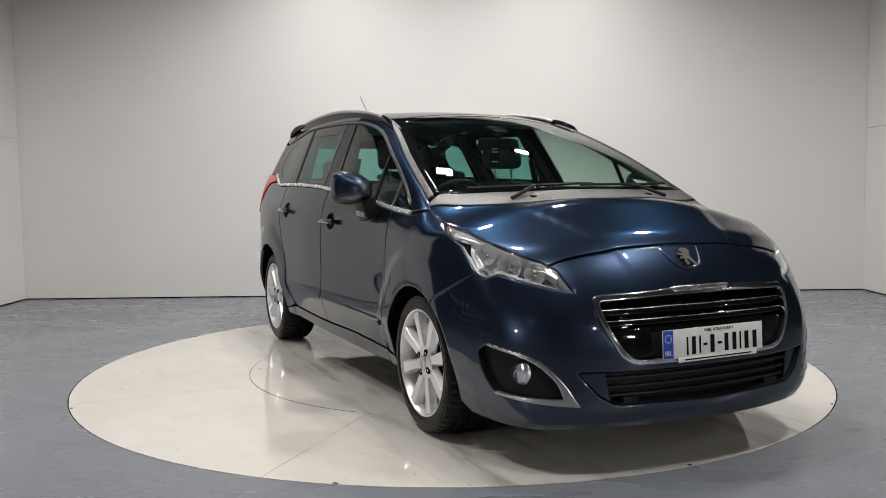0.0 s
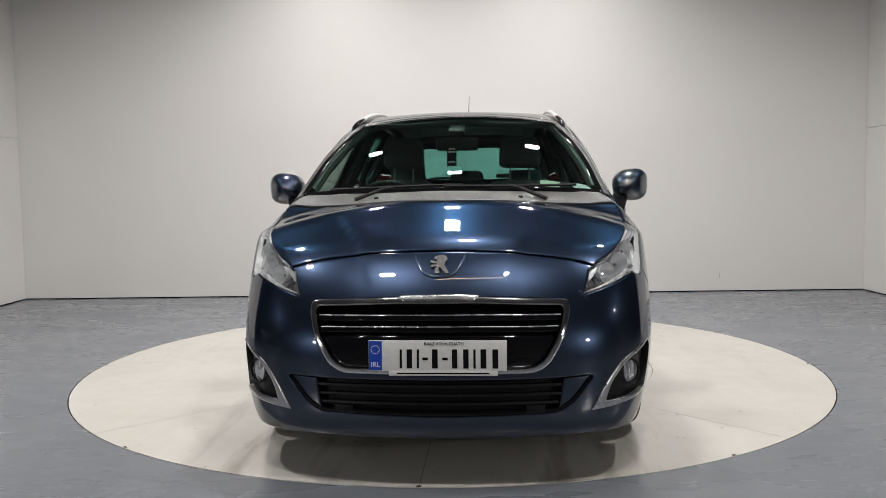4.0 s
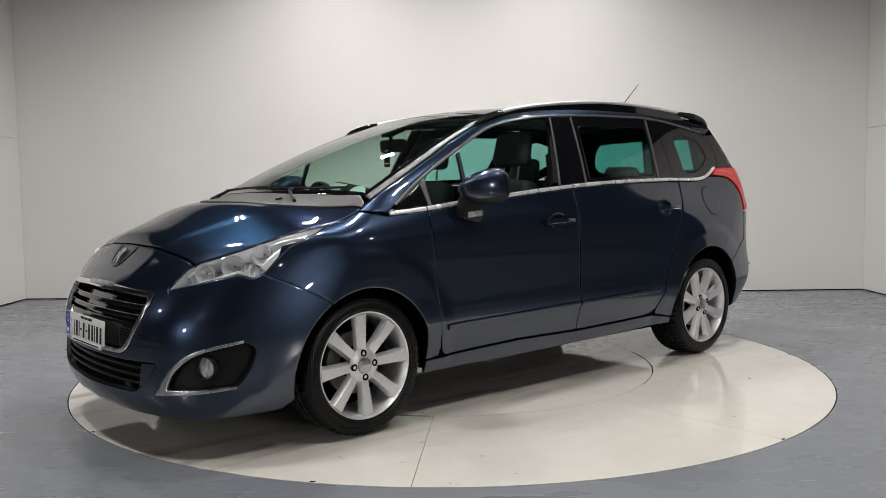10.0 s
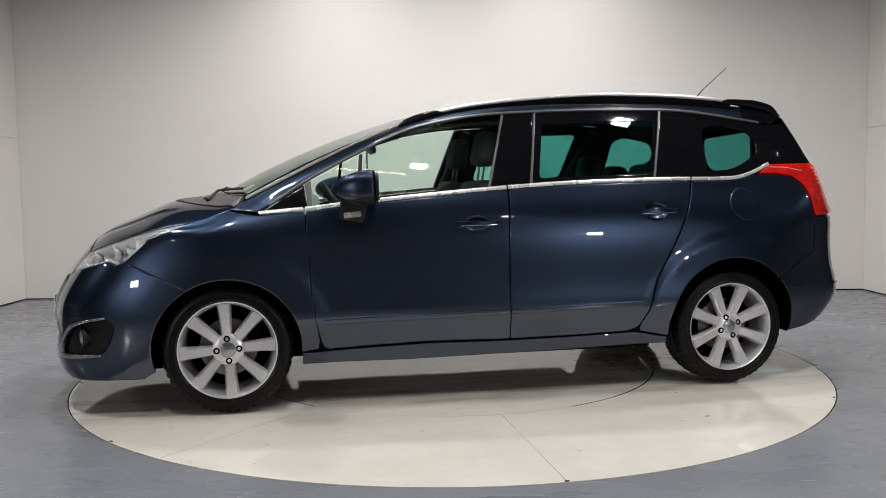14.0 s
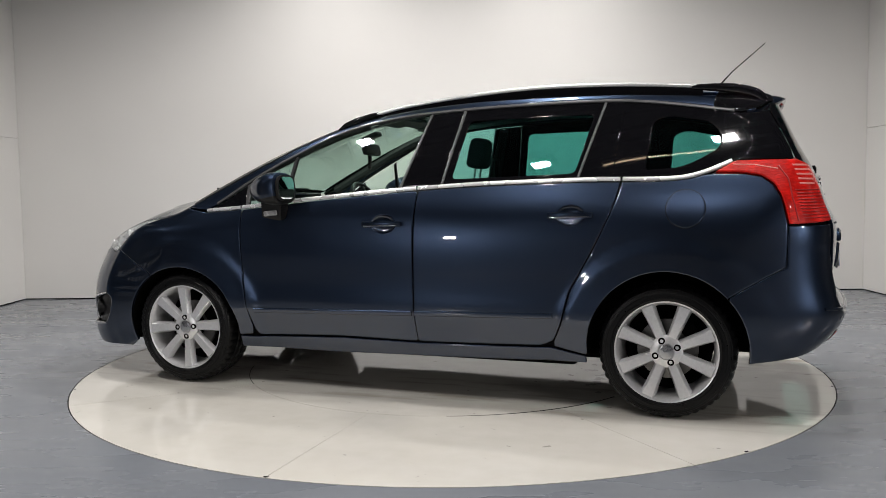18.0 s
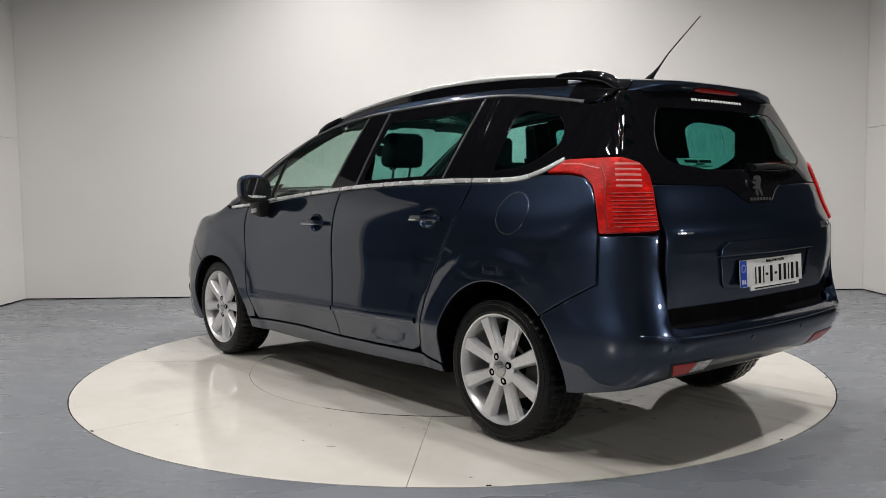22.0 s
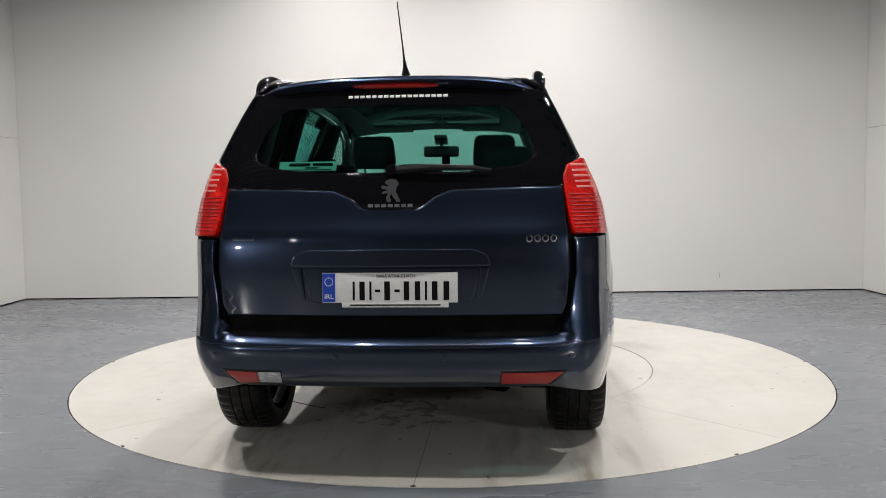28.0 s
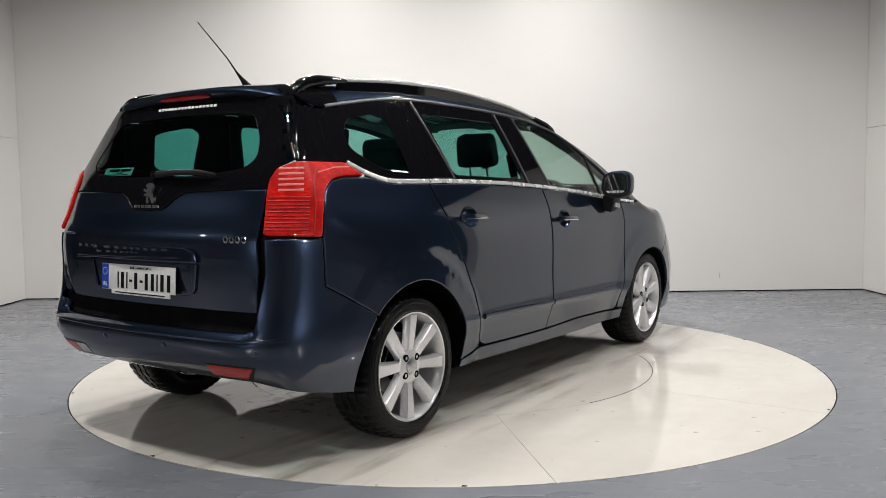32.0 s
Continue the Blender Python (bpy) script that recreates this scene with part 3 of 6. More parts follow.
def spline(pts, n=6):
    """A smooth line through points."""
    p = [np.array(a, float) for a in pts]
    p = [2 * p[0] - p[1]] + p + [2 * p[-1] - p[-2]]
    out = []
    for a, b, c, d in zip(p, p[1:], p[2:], p[3:]):
        for k in range(n):
            t = k / n
            out.append(0.5 * (2 * b + (c - a) * t + (2 * a - 5 * b + 4 * c - d) * t * t + (3 * b - a - 3 * c + d) * t ** 3))
    out.append(p[-2])
    return [tuple(v) for v in out]


def words(name, text, size, m, material, parent, spacing=1.0, thick=0.0008):
    """Letters in the built-in font as a mesh, centred, facing the pose's z."""
    cu = bpy.data.curves.new(name, "FONT")
    cu.body, cu.size, cu.align_x, cu.align_y, cu.extrude, cu.space_character = text, size, "CENTER", "CENTER", thick, spacing
    tmp = bpy.data.objects.new(name, cu)
    scene.collection.objects.link(tmp)
    me = bpy.data.meshes.new_from_object(tmp.evaluated_get(bpy.context.evaluated_depsgraph_get()))
    bpy.data.objects.remove(tmp)
    bpy.data.curves.remove(cu)
    me.transform(m)
    me.materials.clear()
    return part(name, me, material, parent)

# ---------------------------------------------------------------- the studio
def block(name, x0, x1, y0, y1, z0, z1, material, parent=None, label="", r=0.0, kind=""):
    bm = soft_box(x1 - x0, y1 - y0, z1 - z0, r, pose((x0 + x1) / 2, (y0 + y1) / 2, (z0 + z1) / 2))
    ob = part(name, bm, material, parent, label, smooth=r > 0)
    return tagged(ob, kind=kind)


R_DISC = 2.2317


def floor_sheet():
    """The painted floor, with a round opening for the turntable."""
    bm = bmesh.new()
    n = 128
    far = 14.0
    inner, outer, low = [], [], []
    for i in range(n):
        a = 2 * math.pi * i / n
        c, s = math.cos(a), math.sin(a)
        k = far / max(abs(c), abs(s))
        inner.append(bm.verts.new(((R_DISC + 0.006) * c, (R_DISC + 0.006) * s, 0)))
        outer.append(bm.verts.new((k * c, k * s, 0)))
        low.append(bm.verts.new(((R_DISC + 0.006) * c, (R_DISC + 0.006) * s, -0.12)))
    for i in range(n):
        j = (i + 1) % n
        bm.faces.new((inner[i], outer[i], outer[j], inner[j]))
        bm.faces.new((low[i], inner[i], inner[j], low[j]))
    return tagged(part("floor", bm, M_floor, smooth=False), "blue-grey painted resin floor with scuffs", kind="structure")


floor_sheet()
block("pit_floor", -2.5, 2.5, -2.5, 2.5, -0.2, -0.12, M_under, label="dark pit under the turntable", kind="structure")
W_N, W_W, W_E, H_WALL, W_LONG, W_SHORT = 3.40, -4.40, 4.29, 3.1, 3.2, 2.9
block("wall_north", W_W - 0.2, W_E + 0.2, W_N, W_N + 0.2, 0.012, H_WALL, M_wall, label="white painted back wall", kind="structure")
# the side walls are boarded in two courses with an open joint between them
for nm, x0, x1, long in (("wall_west", W_W - 0.2, W_W, W_LONG), ("wall_east", W_E, W_E + 0.2, W_SHORT)):
    bm = soft_box(x1 - x0, long, 1.652, 0.003, pose((x0 + x1) / 2, W_N - long / 2 - 0.003, 0.012 + 0.826))
    soft_box(x1 - x0, long, H_WALL - 1.667, 0.003, pose((x0 + x1) / 2, W_N - long / 2 - 0.003, (H_WALL + 1.667) / 2), bm)
    tagged(part(nm, bm, M_wall, smooth=False), "white painted boarded side wall with one level joint", kind="structure")
# dark shadow gap at the foot of the walls
block("trim_north", W_W - 0.2, W_E + 0.2, W_N + 0.012, W_N + 0.2, 0.0, 0.012, M_under, label="dark gap at the foot of the wall", kind="structure")
block("trim_west", W_W - 0.2, W_W - 0.012, W_N - W_LONG, W_N + 0.012, 0.0, 0.012, M_under, label="dark gap at the foot of the wall", kind="structure")
block("trim_east", W_E + 0.012, W_E + 0.2, W_N - W_SHORT, W_N + 0.012, 0.0, 0.012, M_under, label="dark gap at the foot of the wall", kind="structure")
tagged(part("wall_hook", tube([(2.80, W_N, 0.195), (2.80, W_N - 0.018, 0.195), (2.80, W_N - 0.022, 0.165), (2.80, W_N - 0.018, 0.15)], 0.0025, 6), plain("hook_steel", (0.35, 0.34, 0.33), 0.4, 0.8)), "thin bent steel hook low on the back wall", "wall hook")
# low dark name board across the hall, its lettering as plain bars
board = tagged(part("name_board", soft_box(0.06, 3.0, 0.72, 0.01, pose(-6.0, -1.4, 0.62)), plain("board_black", (0.012, 0.012, 0.013), 0.35)), "low black name board with grey lettering on short legs", "sign board")
M_bar = plain("board_lettering", (0.55, 0.55, 0.56), 0.5)
for zz, ww, hh, n in ((0.80, 0.15, 0.13, 12), (0.60, 0.11, 0.09, 7)):
    for k in range(n):
        part("letter_bar", soft_box(0.01, ww * 0.62, hh, 0, pose(-5.965, -1.4 + (k - (n - 1) / 2) * ww * 1.25, zz)), M_bar, board, smooth=False)
for zz in (0.42, 0.37):
    part("line_bar", soft_box(0.01, 2.4, 0.018, 0, pose(-5.965, -1.4, zz)), M_bar, board, smooth=False)
for yy in (-2.7, -0.1):
    part("board_leg", soft_box(0.05, 0.05, 0.27, 0.006, pose(-6.0, yy, 0.135)), M_black, board)
# the hall behind the camera
block("wall_south", -14, 14, -13.2, -13.0, 0.0, 7.0, M_hall, label="grey far wall of the hall", kind="structure")
block("wall_hall_west", -14.2, -14, -13.2, 14, 0.0, 7.0, M_hall, label="grey side wall of the hall", kind="structure")
block("wall_hall_east", 14, 14.2, -13.2, 14, 0.0, 7.0, M_hall, label="grey side wall of the hall", kind="structure")
block("wall_hall_north", -14, 14, 14, 14.2, 0.0, 7.0, M_hall, label="grey end wall of the hall", kind="structure")


def corrugated_roof():
    """Dark trapezoidal roof sheeting over the whole hall."""
    bm = bmesh.new()
    row = []
    y = -13.2
    while y < 14.2:
        for dy, z in ((0, 5.6), (0.12, 5.6), (0.16, 5.54), (0.28, 5.54)):
            row.append((y + dy, z))
        y += 0.32
    a = [bm.verts.new((-14.2, yy, zz)) for yy, zz in row]
    b = [bm.verts.new((14.2, yy, zz)) for yy, zz in row]
    for i in range(len(row) - 1):
        bm.faces.new((a[i], a[i + 1], b[i + 1], b[i]))
    return tagged(part("ceiling", bm, M_roof, smooth=False), "dark corrugated metal roof sheeting", kind="structure")


corrugated_roof()


def floodlight(x, y, z):
    """Housing of a ceiling floodlight; its lamp stands just under it."""
    ob = tagged(part("floodlight", soft_box(0.36, 0.28, 0.06, 0.01, pose(0, 0, 0.05)), M_black), "black square floodlight hung from the ceiling, switched on; set includes four added fill lamps", "floodlight", "ceiling floodlights")
    part("bracket", tube([(-0.15, 0, 0.07), (-0.15, 0, 0.2), (0.15, 0, 0.2), (0.15, 0, 0.07)], 0.008), M_steel, ob)
    part("drop_rod", tube([(0, 0, 0.2), (0, 0, 5.56 - z)], 0.006), M_steel, ob)
    ob.matrix_basis = pose(x, y, z)
    return ob


# housings for all of them, the four added fill lamps included
for lx, ly, lz, *_ in LAMPS:
    floodlight(lx, ly, lz)



def strip_light(x0, x1, y, z):
    """A warm tube light in a slim housing, hung from the roof."""
    ob = tagged(part("strip_light", soft_box(x1 - x0 + 0.06, 0.07, 0.05, 0.008, pose(0, 0, 0.04)), M_grey), "slim strip light with a warm tube, switched on", "strip light")
    part("tube", tube([(x0 - (x0 + x1) / 2, 0, 0), (x1 - (x0 + x1) / 2, 0, 0)], 0.013, 12), M_glow, ob, "glowing warm tube")
    for k in (-0.35, 0.35):
        part("drop_rod", tube([(k, 0, 0.06), (k, 0, 5.56 - z)], 0.005, 6), M_steel, ob)
    ob.matrix_basis = pose((x0 + x1) / 2, y, z)


def lamp_stand(x, y, z):
    """A work lamp on a tripod, turned to the car."""
    ob = tagged(part("work_lamp", tube([(0, 0, 0.35), (0, 0, z - 0.1)], 0.016), M_steel), "work lamp on a steel tripod, switched on", "work lamp", "work lamps on tripods")
    for k in range(3):
        a = radians(120 * k)
        part("tripod_leg", tube([(0, 0, 0.6), (0.45 * math.cos(a), 0.45 * math.sin(a), 0.008)], 0.010), M_steel, ob)
    turn = look((0, 0, z), (-x, -y, 0.9))
    part("lamp_head", soft_box(0.5, 0.4, 0.06, 0.01, turn @ pose(0, 0, 0.06)), M_black, ob)
    ob.matrix_basis = pose(x, y, 0)


for lx, ly, lz, _ in STANDS:
    lamp_stand(lx, ly, lz)
strip_light(-0.40, 0.62, -3.27, 3.95)

# ---------------------------------------------------------------- the turntable
table = tagged(new("turntable"), "round cream-painted steel turntable set flush in the floor", "turntable")


def sector(a0, a1, r0, r1, z=0.0, t=0.02, n=20):
    out = []
    for i in range(n + 1):
        a = a0 + (a1 - a0) * i / n
        out.append((r1 * math.cos(a), r1 * math.sin(a)))
    for i in range(n + 1):
        a = a1 + (a0 - a1) * i / n
        out.append((r0 * math.cos(a), r0 * math.sin(a)))
    return out


R_IN = 1.25
for k in range(8):
    a = radians(45 * k)
    g = 0.0006
    part("plate", prism(sector(a + g, a + radians(45) - g, R_IN + 0.0015, R_DISC - 0.0005), 0.02, pose(0, 0, -0.02)), M_disc, table, smooth=False)
part("centre_plate", prism([((R_IN - 0.001) * math.cos(2 * math.pi * i / 120), (R_IN - 0.001) * math.sin(2 * math.pi * i / 120)) for i in range(120)], 0.02, pose(0, 0, -0.02)), M_disc, table, smooth=False)
part("rim_band", lathe([(R_DISC - 0.03, -0.1), (R_DISC, -0.1), (R_DISC + 0.001, -0.004), (R_DISC - 0.004, -0.004)], 160), M_under, table, "dark steel edge band")
# stretches of the joint round the centre plate that stand open and dark
for a0, a1, w in ((108, 122, 0.003), (122, 153, 0.007), (250, 312, 0.003), (20, 44, 0.003)):
    part("open_joint", prism(sector(radians(a0), radians(a1), R_IN - w * 0.3, R_IN + w * 0.7), 0.0012), M_under, table, smooth=False)
# dark worn nicks where the rim is bolted down
for a in (0, 35, 90, 143, 180, 216, 272, 323):
    part("nick", prism(fillet([(-0.012, -0.006), (0.006, -0.007), (0.013, 0.003), (-0.008, 0.005)], 0.003), 0.0015, pose(0, 0, 0, 0, 0, a) @ pose(R_DISC - 0.012, 0, 0, 0, 0, 90)), M_under, table, smooth=False)

# ---------------------------------------------------------------- the car
car = tagged(new("car"), "dark blue metallic people carrier parked on the turntable", "car")

BELT_LINE = [(1.155, 1.003), (0.91, 1.022), (0.65, 1.05), (0.29, 1.083), (-0.16, 1.118), (-0.54, 1.138), (-1.03, 1.15), (-1.19, 1.15), (-1.44, 1.152), (-1.57, 1.178), (-1.70, 1.232)]
TOP_LINE = [(1.13, 1.022), (0.88, 1.18), (0.61, 1.32), (0.35, 1.435), (0.04, 1.50), (-0.27, 1.527), (-0.7, 1.543), (-1.20, 1.541), (-1.61, 1.487), (-1.82, 1.45)]
bl = np.array(spline(BELT_LINE))[::-1]
tl = np.array(spline(TOP_LINE))[::-1]


def bz(x, d=0.0):
    return float(np.interp(x, bl[:, 0], bl[:, 1])) + d


def tz(x, d=0.0):
    return float(np.interp(x, tl[:, 0], tl[:, 1])) + d


def along(f, x0, x1, d, n=8):
    return [(x0 + (x1 - x0) * i / n, f(x0 + (x1 - x0) * i / n, d)) for i in range(n + 1)]


def arch(cx, cz, rx, rz, a0, a1, n=22):
    return [(cx + rx * math.cos(radians(a0 + (a1 - a0) * i / n)), cz + rz * math.sin(radians(a0 + (a1 - a0) * i / n))) for i in range(n + 1)]


SCREEN = curve([(1.30, 0.775), (1.26, 0.77), (0.86, 0.715), (0.25, 0.588), (0.0, 0.578), (-0.5, 0.575), (-1.5, 0.570), (-1.75, 0.560), (-2, 0.55)], 0.05)  # edge of windscreen and roof


def edge3(x):
    y = float(SCREEN(x))
    return tuple(up([x], [y])[0])


BONNET_EDGE = [(1.975, 0.616), (1.92, 0.665), (1.85, 0.706), (1.77, 0.741), (1.66, 0.773), (1.545, 0.788), (1.473, 0.791), (1.39, 0.791), (1.30, 0.789)]
BONNET_3D = [tuple(up([a], [b])[0]) for a, b in BONNET_EDGE]
LAMP = [(2.12, 0.56, 0.71), (2.055, 0.60, 0.795), *BONNET_3D[:7],
        (1.555, 0.85, 0.936), (1.69, 0.84, 0.88), (1.80, 0.82, 0.775), (1.845, 0.81, 0.757), (1.90, 0.78, 0.775), (2.04, 0.67, 0.738)]
TAIL = [(-1.62, 0.77, 1.176), (-1.71, 0.74, 1.230), (-1.97, 0.72, 1.232), (-2.035, 0.675, 1.205), (-2.065, 0.66, 1.16), (-2.08, 0.66, 1.10), (-2.10, 0.668, 0.945),
        (-1.93, 0.812, 0.932), (-1.905, 0.80, 1.06), (-1.885, 0.79, 1.12), (-1.83, 0.775, 1.158), (-1.75, 0.77, 1.172)]
FOG = [(2.14, 0.555, 0.287), (2.145, 0.625, 0.375), (2.09, 0.70, 0.458), (2.0, 0.77, 0.488), (1.90, 0.82, 0.505), (1.85, 0.84, 0.475), (1.87, 0.825, 0.39), (1.92, 0.80, 0.318), (2.04, 0.72, 0.302)]


def ends(pts, sign):
    return [tuple(p) for p in from_end([a for a, _ in pts], [b for _, b in pts], sign)]


GRILLE = [mid_z(0.708)] + ends([(0.15, 0.708), (0.485, 0.695), (0.492, 0.66), (0.47, 0.57), (0.41, 0.465), (0.36, 0.437)], 1) + [mid_z(0.432)]
LOWER = [mid_z(0.412)] + ends([(0.40, 0.412), (0.585, 0.418), (0.500, 0.318), (0.44, 0.284)], 1) + [mid_z(0.276)]


HANDLES = [(0.04, 0.931), (-0.955, 0.977)]


def car_flank(s):
    """Panels of one flank; s is 1 for the left, -1 for the right."""
    wing = uz((1.80, 0.82, 0.775), (1.69, 0.84, 0.881), (1.555, 0.85, 0.937), *BONNET_3D[6:], (1.155, 0.82, 0.992)) \
        + uz(*along(bz, 1.1, 0.925, -0.012, 3)) + uz((0.918, 0.83), (0.90, 0.60), (0.88, 0.45), (0.862, 0.35), (0.87, 0.305), (0.945, 0.295)) \
        + uz(*arch(HUB_F, HUB_Z, 0.365, 0.354, 184, 58)) + uz((1.527, 0.6445))
    w = panel("front_wing", [wing], M_paint, car, side=s, gap=0.0008, soft=0.001)
    door = uz((0.922, 0.99), *along(bz, 0.915, -0.138, -0.012), (-0.128, 0.9), (-0.128, 0.6), (-0.14, 0.312), (0.3, 0.318), (0.61, 0.308), (0.82, 0.298), (0.85, 0.325), (0.88, 0.45), (0.90, 0.60), (0.918, 0.83))
    cups = [[(hx + 0.066 * math.cos(2 * math.pi * k / 28), hz + 0.047 * math.sin(2 * math.pi * k / 28)) for k in range(28)] for hx, hz in HANDLES]
    f = panel("front_door", [fillet(door, 0.02), uz(*cups[0])], M_paint, car, side=s)
    door = uz(*along(bz, -0.142, -1.186, -0.012), (-1.165, 1.05), (-1.13, 0.96), (-1.05, 0.79), (-0.95, 0.61), (-0.905, 0.44), (-0.865, 0.352), (-0.80, 0.325), (-0.5, 0.318), (-0.14, 0.312), (-0.132, 0.6), (-0.132, 0.9))
    r = panel("rear_door", [fillet(door, 0.02), uz(*cups[1])], M_paint, car, side=s)
    quarter = uz((-1.194, 1.136), *along(bz, -1.25, -1.57, -0.012, 5), (-1.61, 0.768, 1.17), (-1.75, 0.77, 1.168), (-1.83, 0.775, 1.154), (-1.882, 0.79, 1.117), (-1.902, 0.80, 1.06), (-1.927, 0.812, 0.93),
                 (-1.926, 0.82, 0.739), (-1.695, 0.601)) \
        + uz(*arch(HUB_R, HUB_Z + 0.005, 0.376, 0.384, 137, -4)) + uz((-1.028, 0.292), (-0.87, 0.325), (-0.87, 0.352), (-0.91, 0.44), (-0.955, 0.61), (-1.055, 0.79), (-1.135, 0.96), (-1.17, 1.05))
    q = panel("rear_quarter", [quarter], M_paint, car, side=s, gap=0.001)
    sill = uz((0.95, 0.225), (0.95, 0.29), (0.85, 0.29), (0.61, 0.30), (0.3, 0.31), (-0.14, 0.304), (-0.5, 0.31), (-0.85, 0.318), (-1.026, 0.287), (-1.03, 0.250), (-0.4, 0.235), (0.4, 0.22))
    panel("sill", [sill], M_paint, car, side=s)
    # roof side with the windscreen pillar
    upper = [edge3(x) for x in (1.25, 1.05, 0.86, 0.65, 0.45, 0.25, 0.1, -0.1, -0.4, -0.8, -1.2, -1.5, -1.72)]
    rail = uz((1.16, 0.81, 1.008), tuple(up([1.295], [0.787])[0])) + uz(*upper) + uz((-1.80, 0.60, 1.49)) + uz(*along(tz, -1.78, 1.06, 0.008, 24)[:-1]) + uz((1.10, 1.04))
    panel("roof_side", [rail], M_paint, car, side=s, res=0.03)
    # side glass and the black posts between the panes
    corner = uz((1.115, 1.02), (0.92, 1.145), (0.905, 1.032), (1.0, 1.026))
    panel("corner_pane", [corner], M_gloss, f, side=s, gap=0.003, lift=-0.002)
    small = uz((0.885, 1.037), (0.885, 1.163), (0.64, 1.29), (0.67, 1.062))
    panel("front_quarter_light", [fillet(small, 0.015)], M_glassF, f, side=s, lift=-0.004, depth=0.004, both=True)
    post = uz((0.66, 1.062), (0.635, 1.293), (0.615, 1.303), (0.64, 1.064))
    panel("window_post", [post], M_black, f, side=s, gap=0.0)
    post = uz((0.905, 1.032), (0.92, 1.145), (0.885, 1.163), (0.885, 1.035))
    panel("window_post", [post], M_trim, f, side=s, gap=0.0)
    main = uz((0.63, 1.065), *along(tz, 0.61, -0.155, -0.008, 10), (-0.035, bz(-0.035, 0.012)), *along(bz, 0.0, 0.6, 0.012, 6))
    panel("front_window", [main], M_glassF, f, side=s, lift=-0.004, depth=0.004, both=True)
    post = uz(*along(tz, -0.165, -0.34, -0.008, 3), *along(bz, -0.265, -0.045, 0.012, 3))
    panel("centre_post", [post], M_gloss, car, side=s, gap=0.002, lift=0.0)
    main = uz(*along(tz, -0.35, -1.085, -0.008, 8), *along(bz, -0.975, -0.275, 0.012, 8))
    panel("rear_window", [main], M_glassR, r, side=s, lift=-0.004, depth=0.004, both=True)
    hole = uz((-0.31, 1.155), (-0.375, 1.475), (-1.045, 1.485), (-0.965, 1.175))
    panel("dark_border", [main, fillet(hole, 0.04)], M_gloss, r, side=s, lift=-0.0034, depth=0.001, gap=-0.007, soft=0)
    post = uz(*along(tz, -1.09, -1.18, -0.008, 2), *along(bz, -1.145, -0.98, 0.012, 2))
    panel("rear_post", [post], M_gloss, r, side=s, gap=0.001)
    post = uz((-0.345, tz(-0.345) - 0.01), (-0.27, bz(-0.27) + 0.012))
    strip("window_channel", post, 0.013, 0.005, M_trim, r, s)
    post = uz((-1.088, tz(-1.088) - 0.01), (-0.978, bz(-0.978) + 0.012))
    strip("window_channel", post, 0.013, 0.005, M_trim, r, s)
    post = uz((-0.16, tz(-0.16) - 0.01), (-0.04, bz(-0.04) + 0.012))
    strip("window_channel", post, 0.013, 0.005, M_trim, f, s)
    main = uz(*along(tz, -1.19, -1.70, -0.010, 6), (-1.745, 0.645, 1.42), (-1.765, 0.70, 1.31), (-1.75, 0.738, 1.258), (-1.70, 0.747, 1.240)) + uz(*along(bz, -1.66, -1.155, 0.013, 7))
    panel("quarter_window", [fillet(main, 0.012)], M_glassR, q, side=s, lift=-0.002, depth=0.004, both=True)
    hole = uz((-1.28, 1.175), (-1.31, 1.44), (-1.40, 1.475), (-1.60, 1.435), (-1.665, 1.36), (-1.66, 1.285), (-1.56, 1.225), (-1.46, 1.185))
    panel("dark_border", [fillet(main, 0.012), fillet(hole, 0.05)], M_gloss, q, side=s, lift=-0.0014, depth=0.001, gap=-0.016, soft=0)
    main = uz((-1.705, 0.65, tz(-1.705) - 0.012), (-1.80, 0.622, 1.462), (-1.855, 0.618, 1.47), (-1.90, 0.655, 1.38), (-1.945, 0.69, 1.30), (-1.968, 0.72, 1.236), (-1.72, 0.742, 1.236), (-1.76, 0.738, 1.258), (-1.775, 0.70, 1.31), (-1.752, 0.645, 1.42))
    panel("rear_pillar", [main], M_gloss, q, side=s, gap=0.001)
    # bright lines
    line = uz(*[p for p in along(bz, 1.15, 0.93, 0, 5)])
    strip("chrome_strip", line, 0.021, 0.008, M_strip, w, s)
    line = uz(*along(bz, 0.92, -0.13, 0, 24))
    strip("chrome_strip", line, 0.021, 0.008, M_strip, f, s)
    line = uz(*along(bz, -0.14, -1.185, 0, 24))
    strip("chrome_strip", line, 0.021, 0.008, M_strip, r, s)
    line = uz(*along(bz, -1.195, -1.695, 0, 20))
    strip("chrome_strip", line, 0.021, 0.008, M_strip, q, s)
    line = uz(*along(tz, 1.10, -1.70, 0.0, 50))
    strip("window_trim", line, 0.016, 0.006, M_trim, car, s)
    # rubbing strips along the doors
    strip("rubbing_strip", uz((0.838, 0.444), (0.35, 0.455), (-0.122, 0.467)), 0.028, 0.011, M_paint, f, s)
    strip("rubbing_strip", uz((-0.138, 0.467), (-0.5, 0.475), (-0.868, 0.482)), 0.028, 0.011, M_paint, r, s)
    # handles
    for owner, (hx, hz) in ((f, HANDLES[0]), (r, HANDLES[1])):
        y = float(from_y(hx, hz))
        n = normals(np.array([[hx, y, hz]]))[0]
        dish = Matrix.Translation((hx, s * y, hz)) @ Vector((n[0], s * n[1], n[2])).to_track_quat("Z", "Y").to_matrix().to_4x4()
        turn = Vector((1, 0, 0)).angle((dish.to_3x3() @ Vector((1, 0, 0))).normalized())
        wide = (0.067, 0.048) if abs(math.cos(turn)) > 0.7 else (0.048, 0.067)
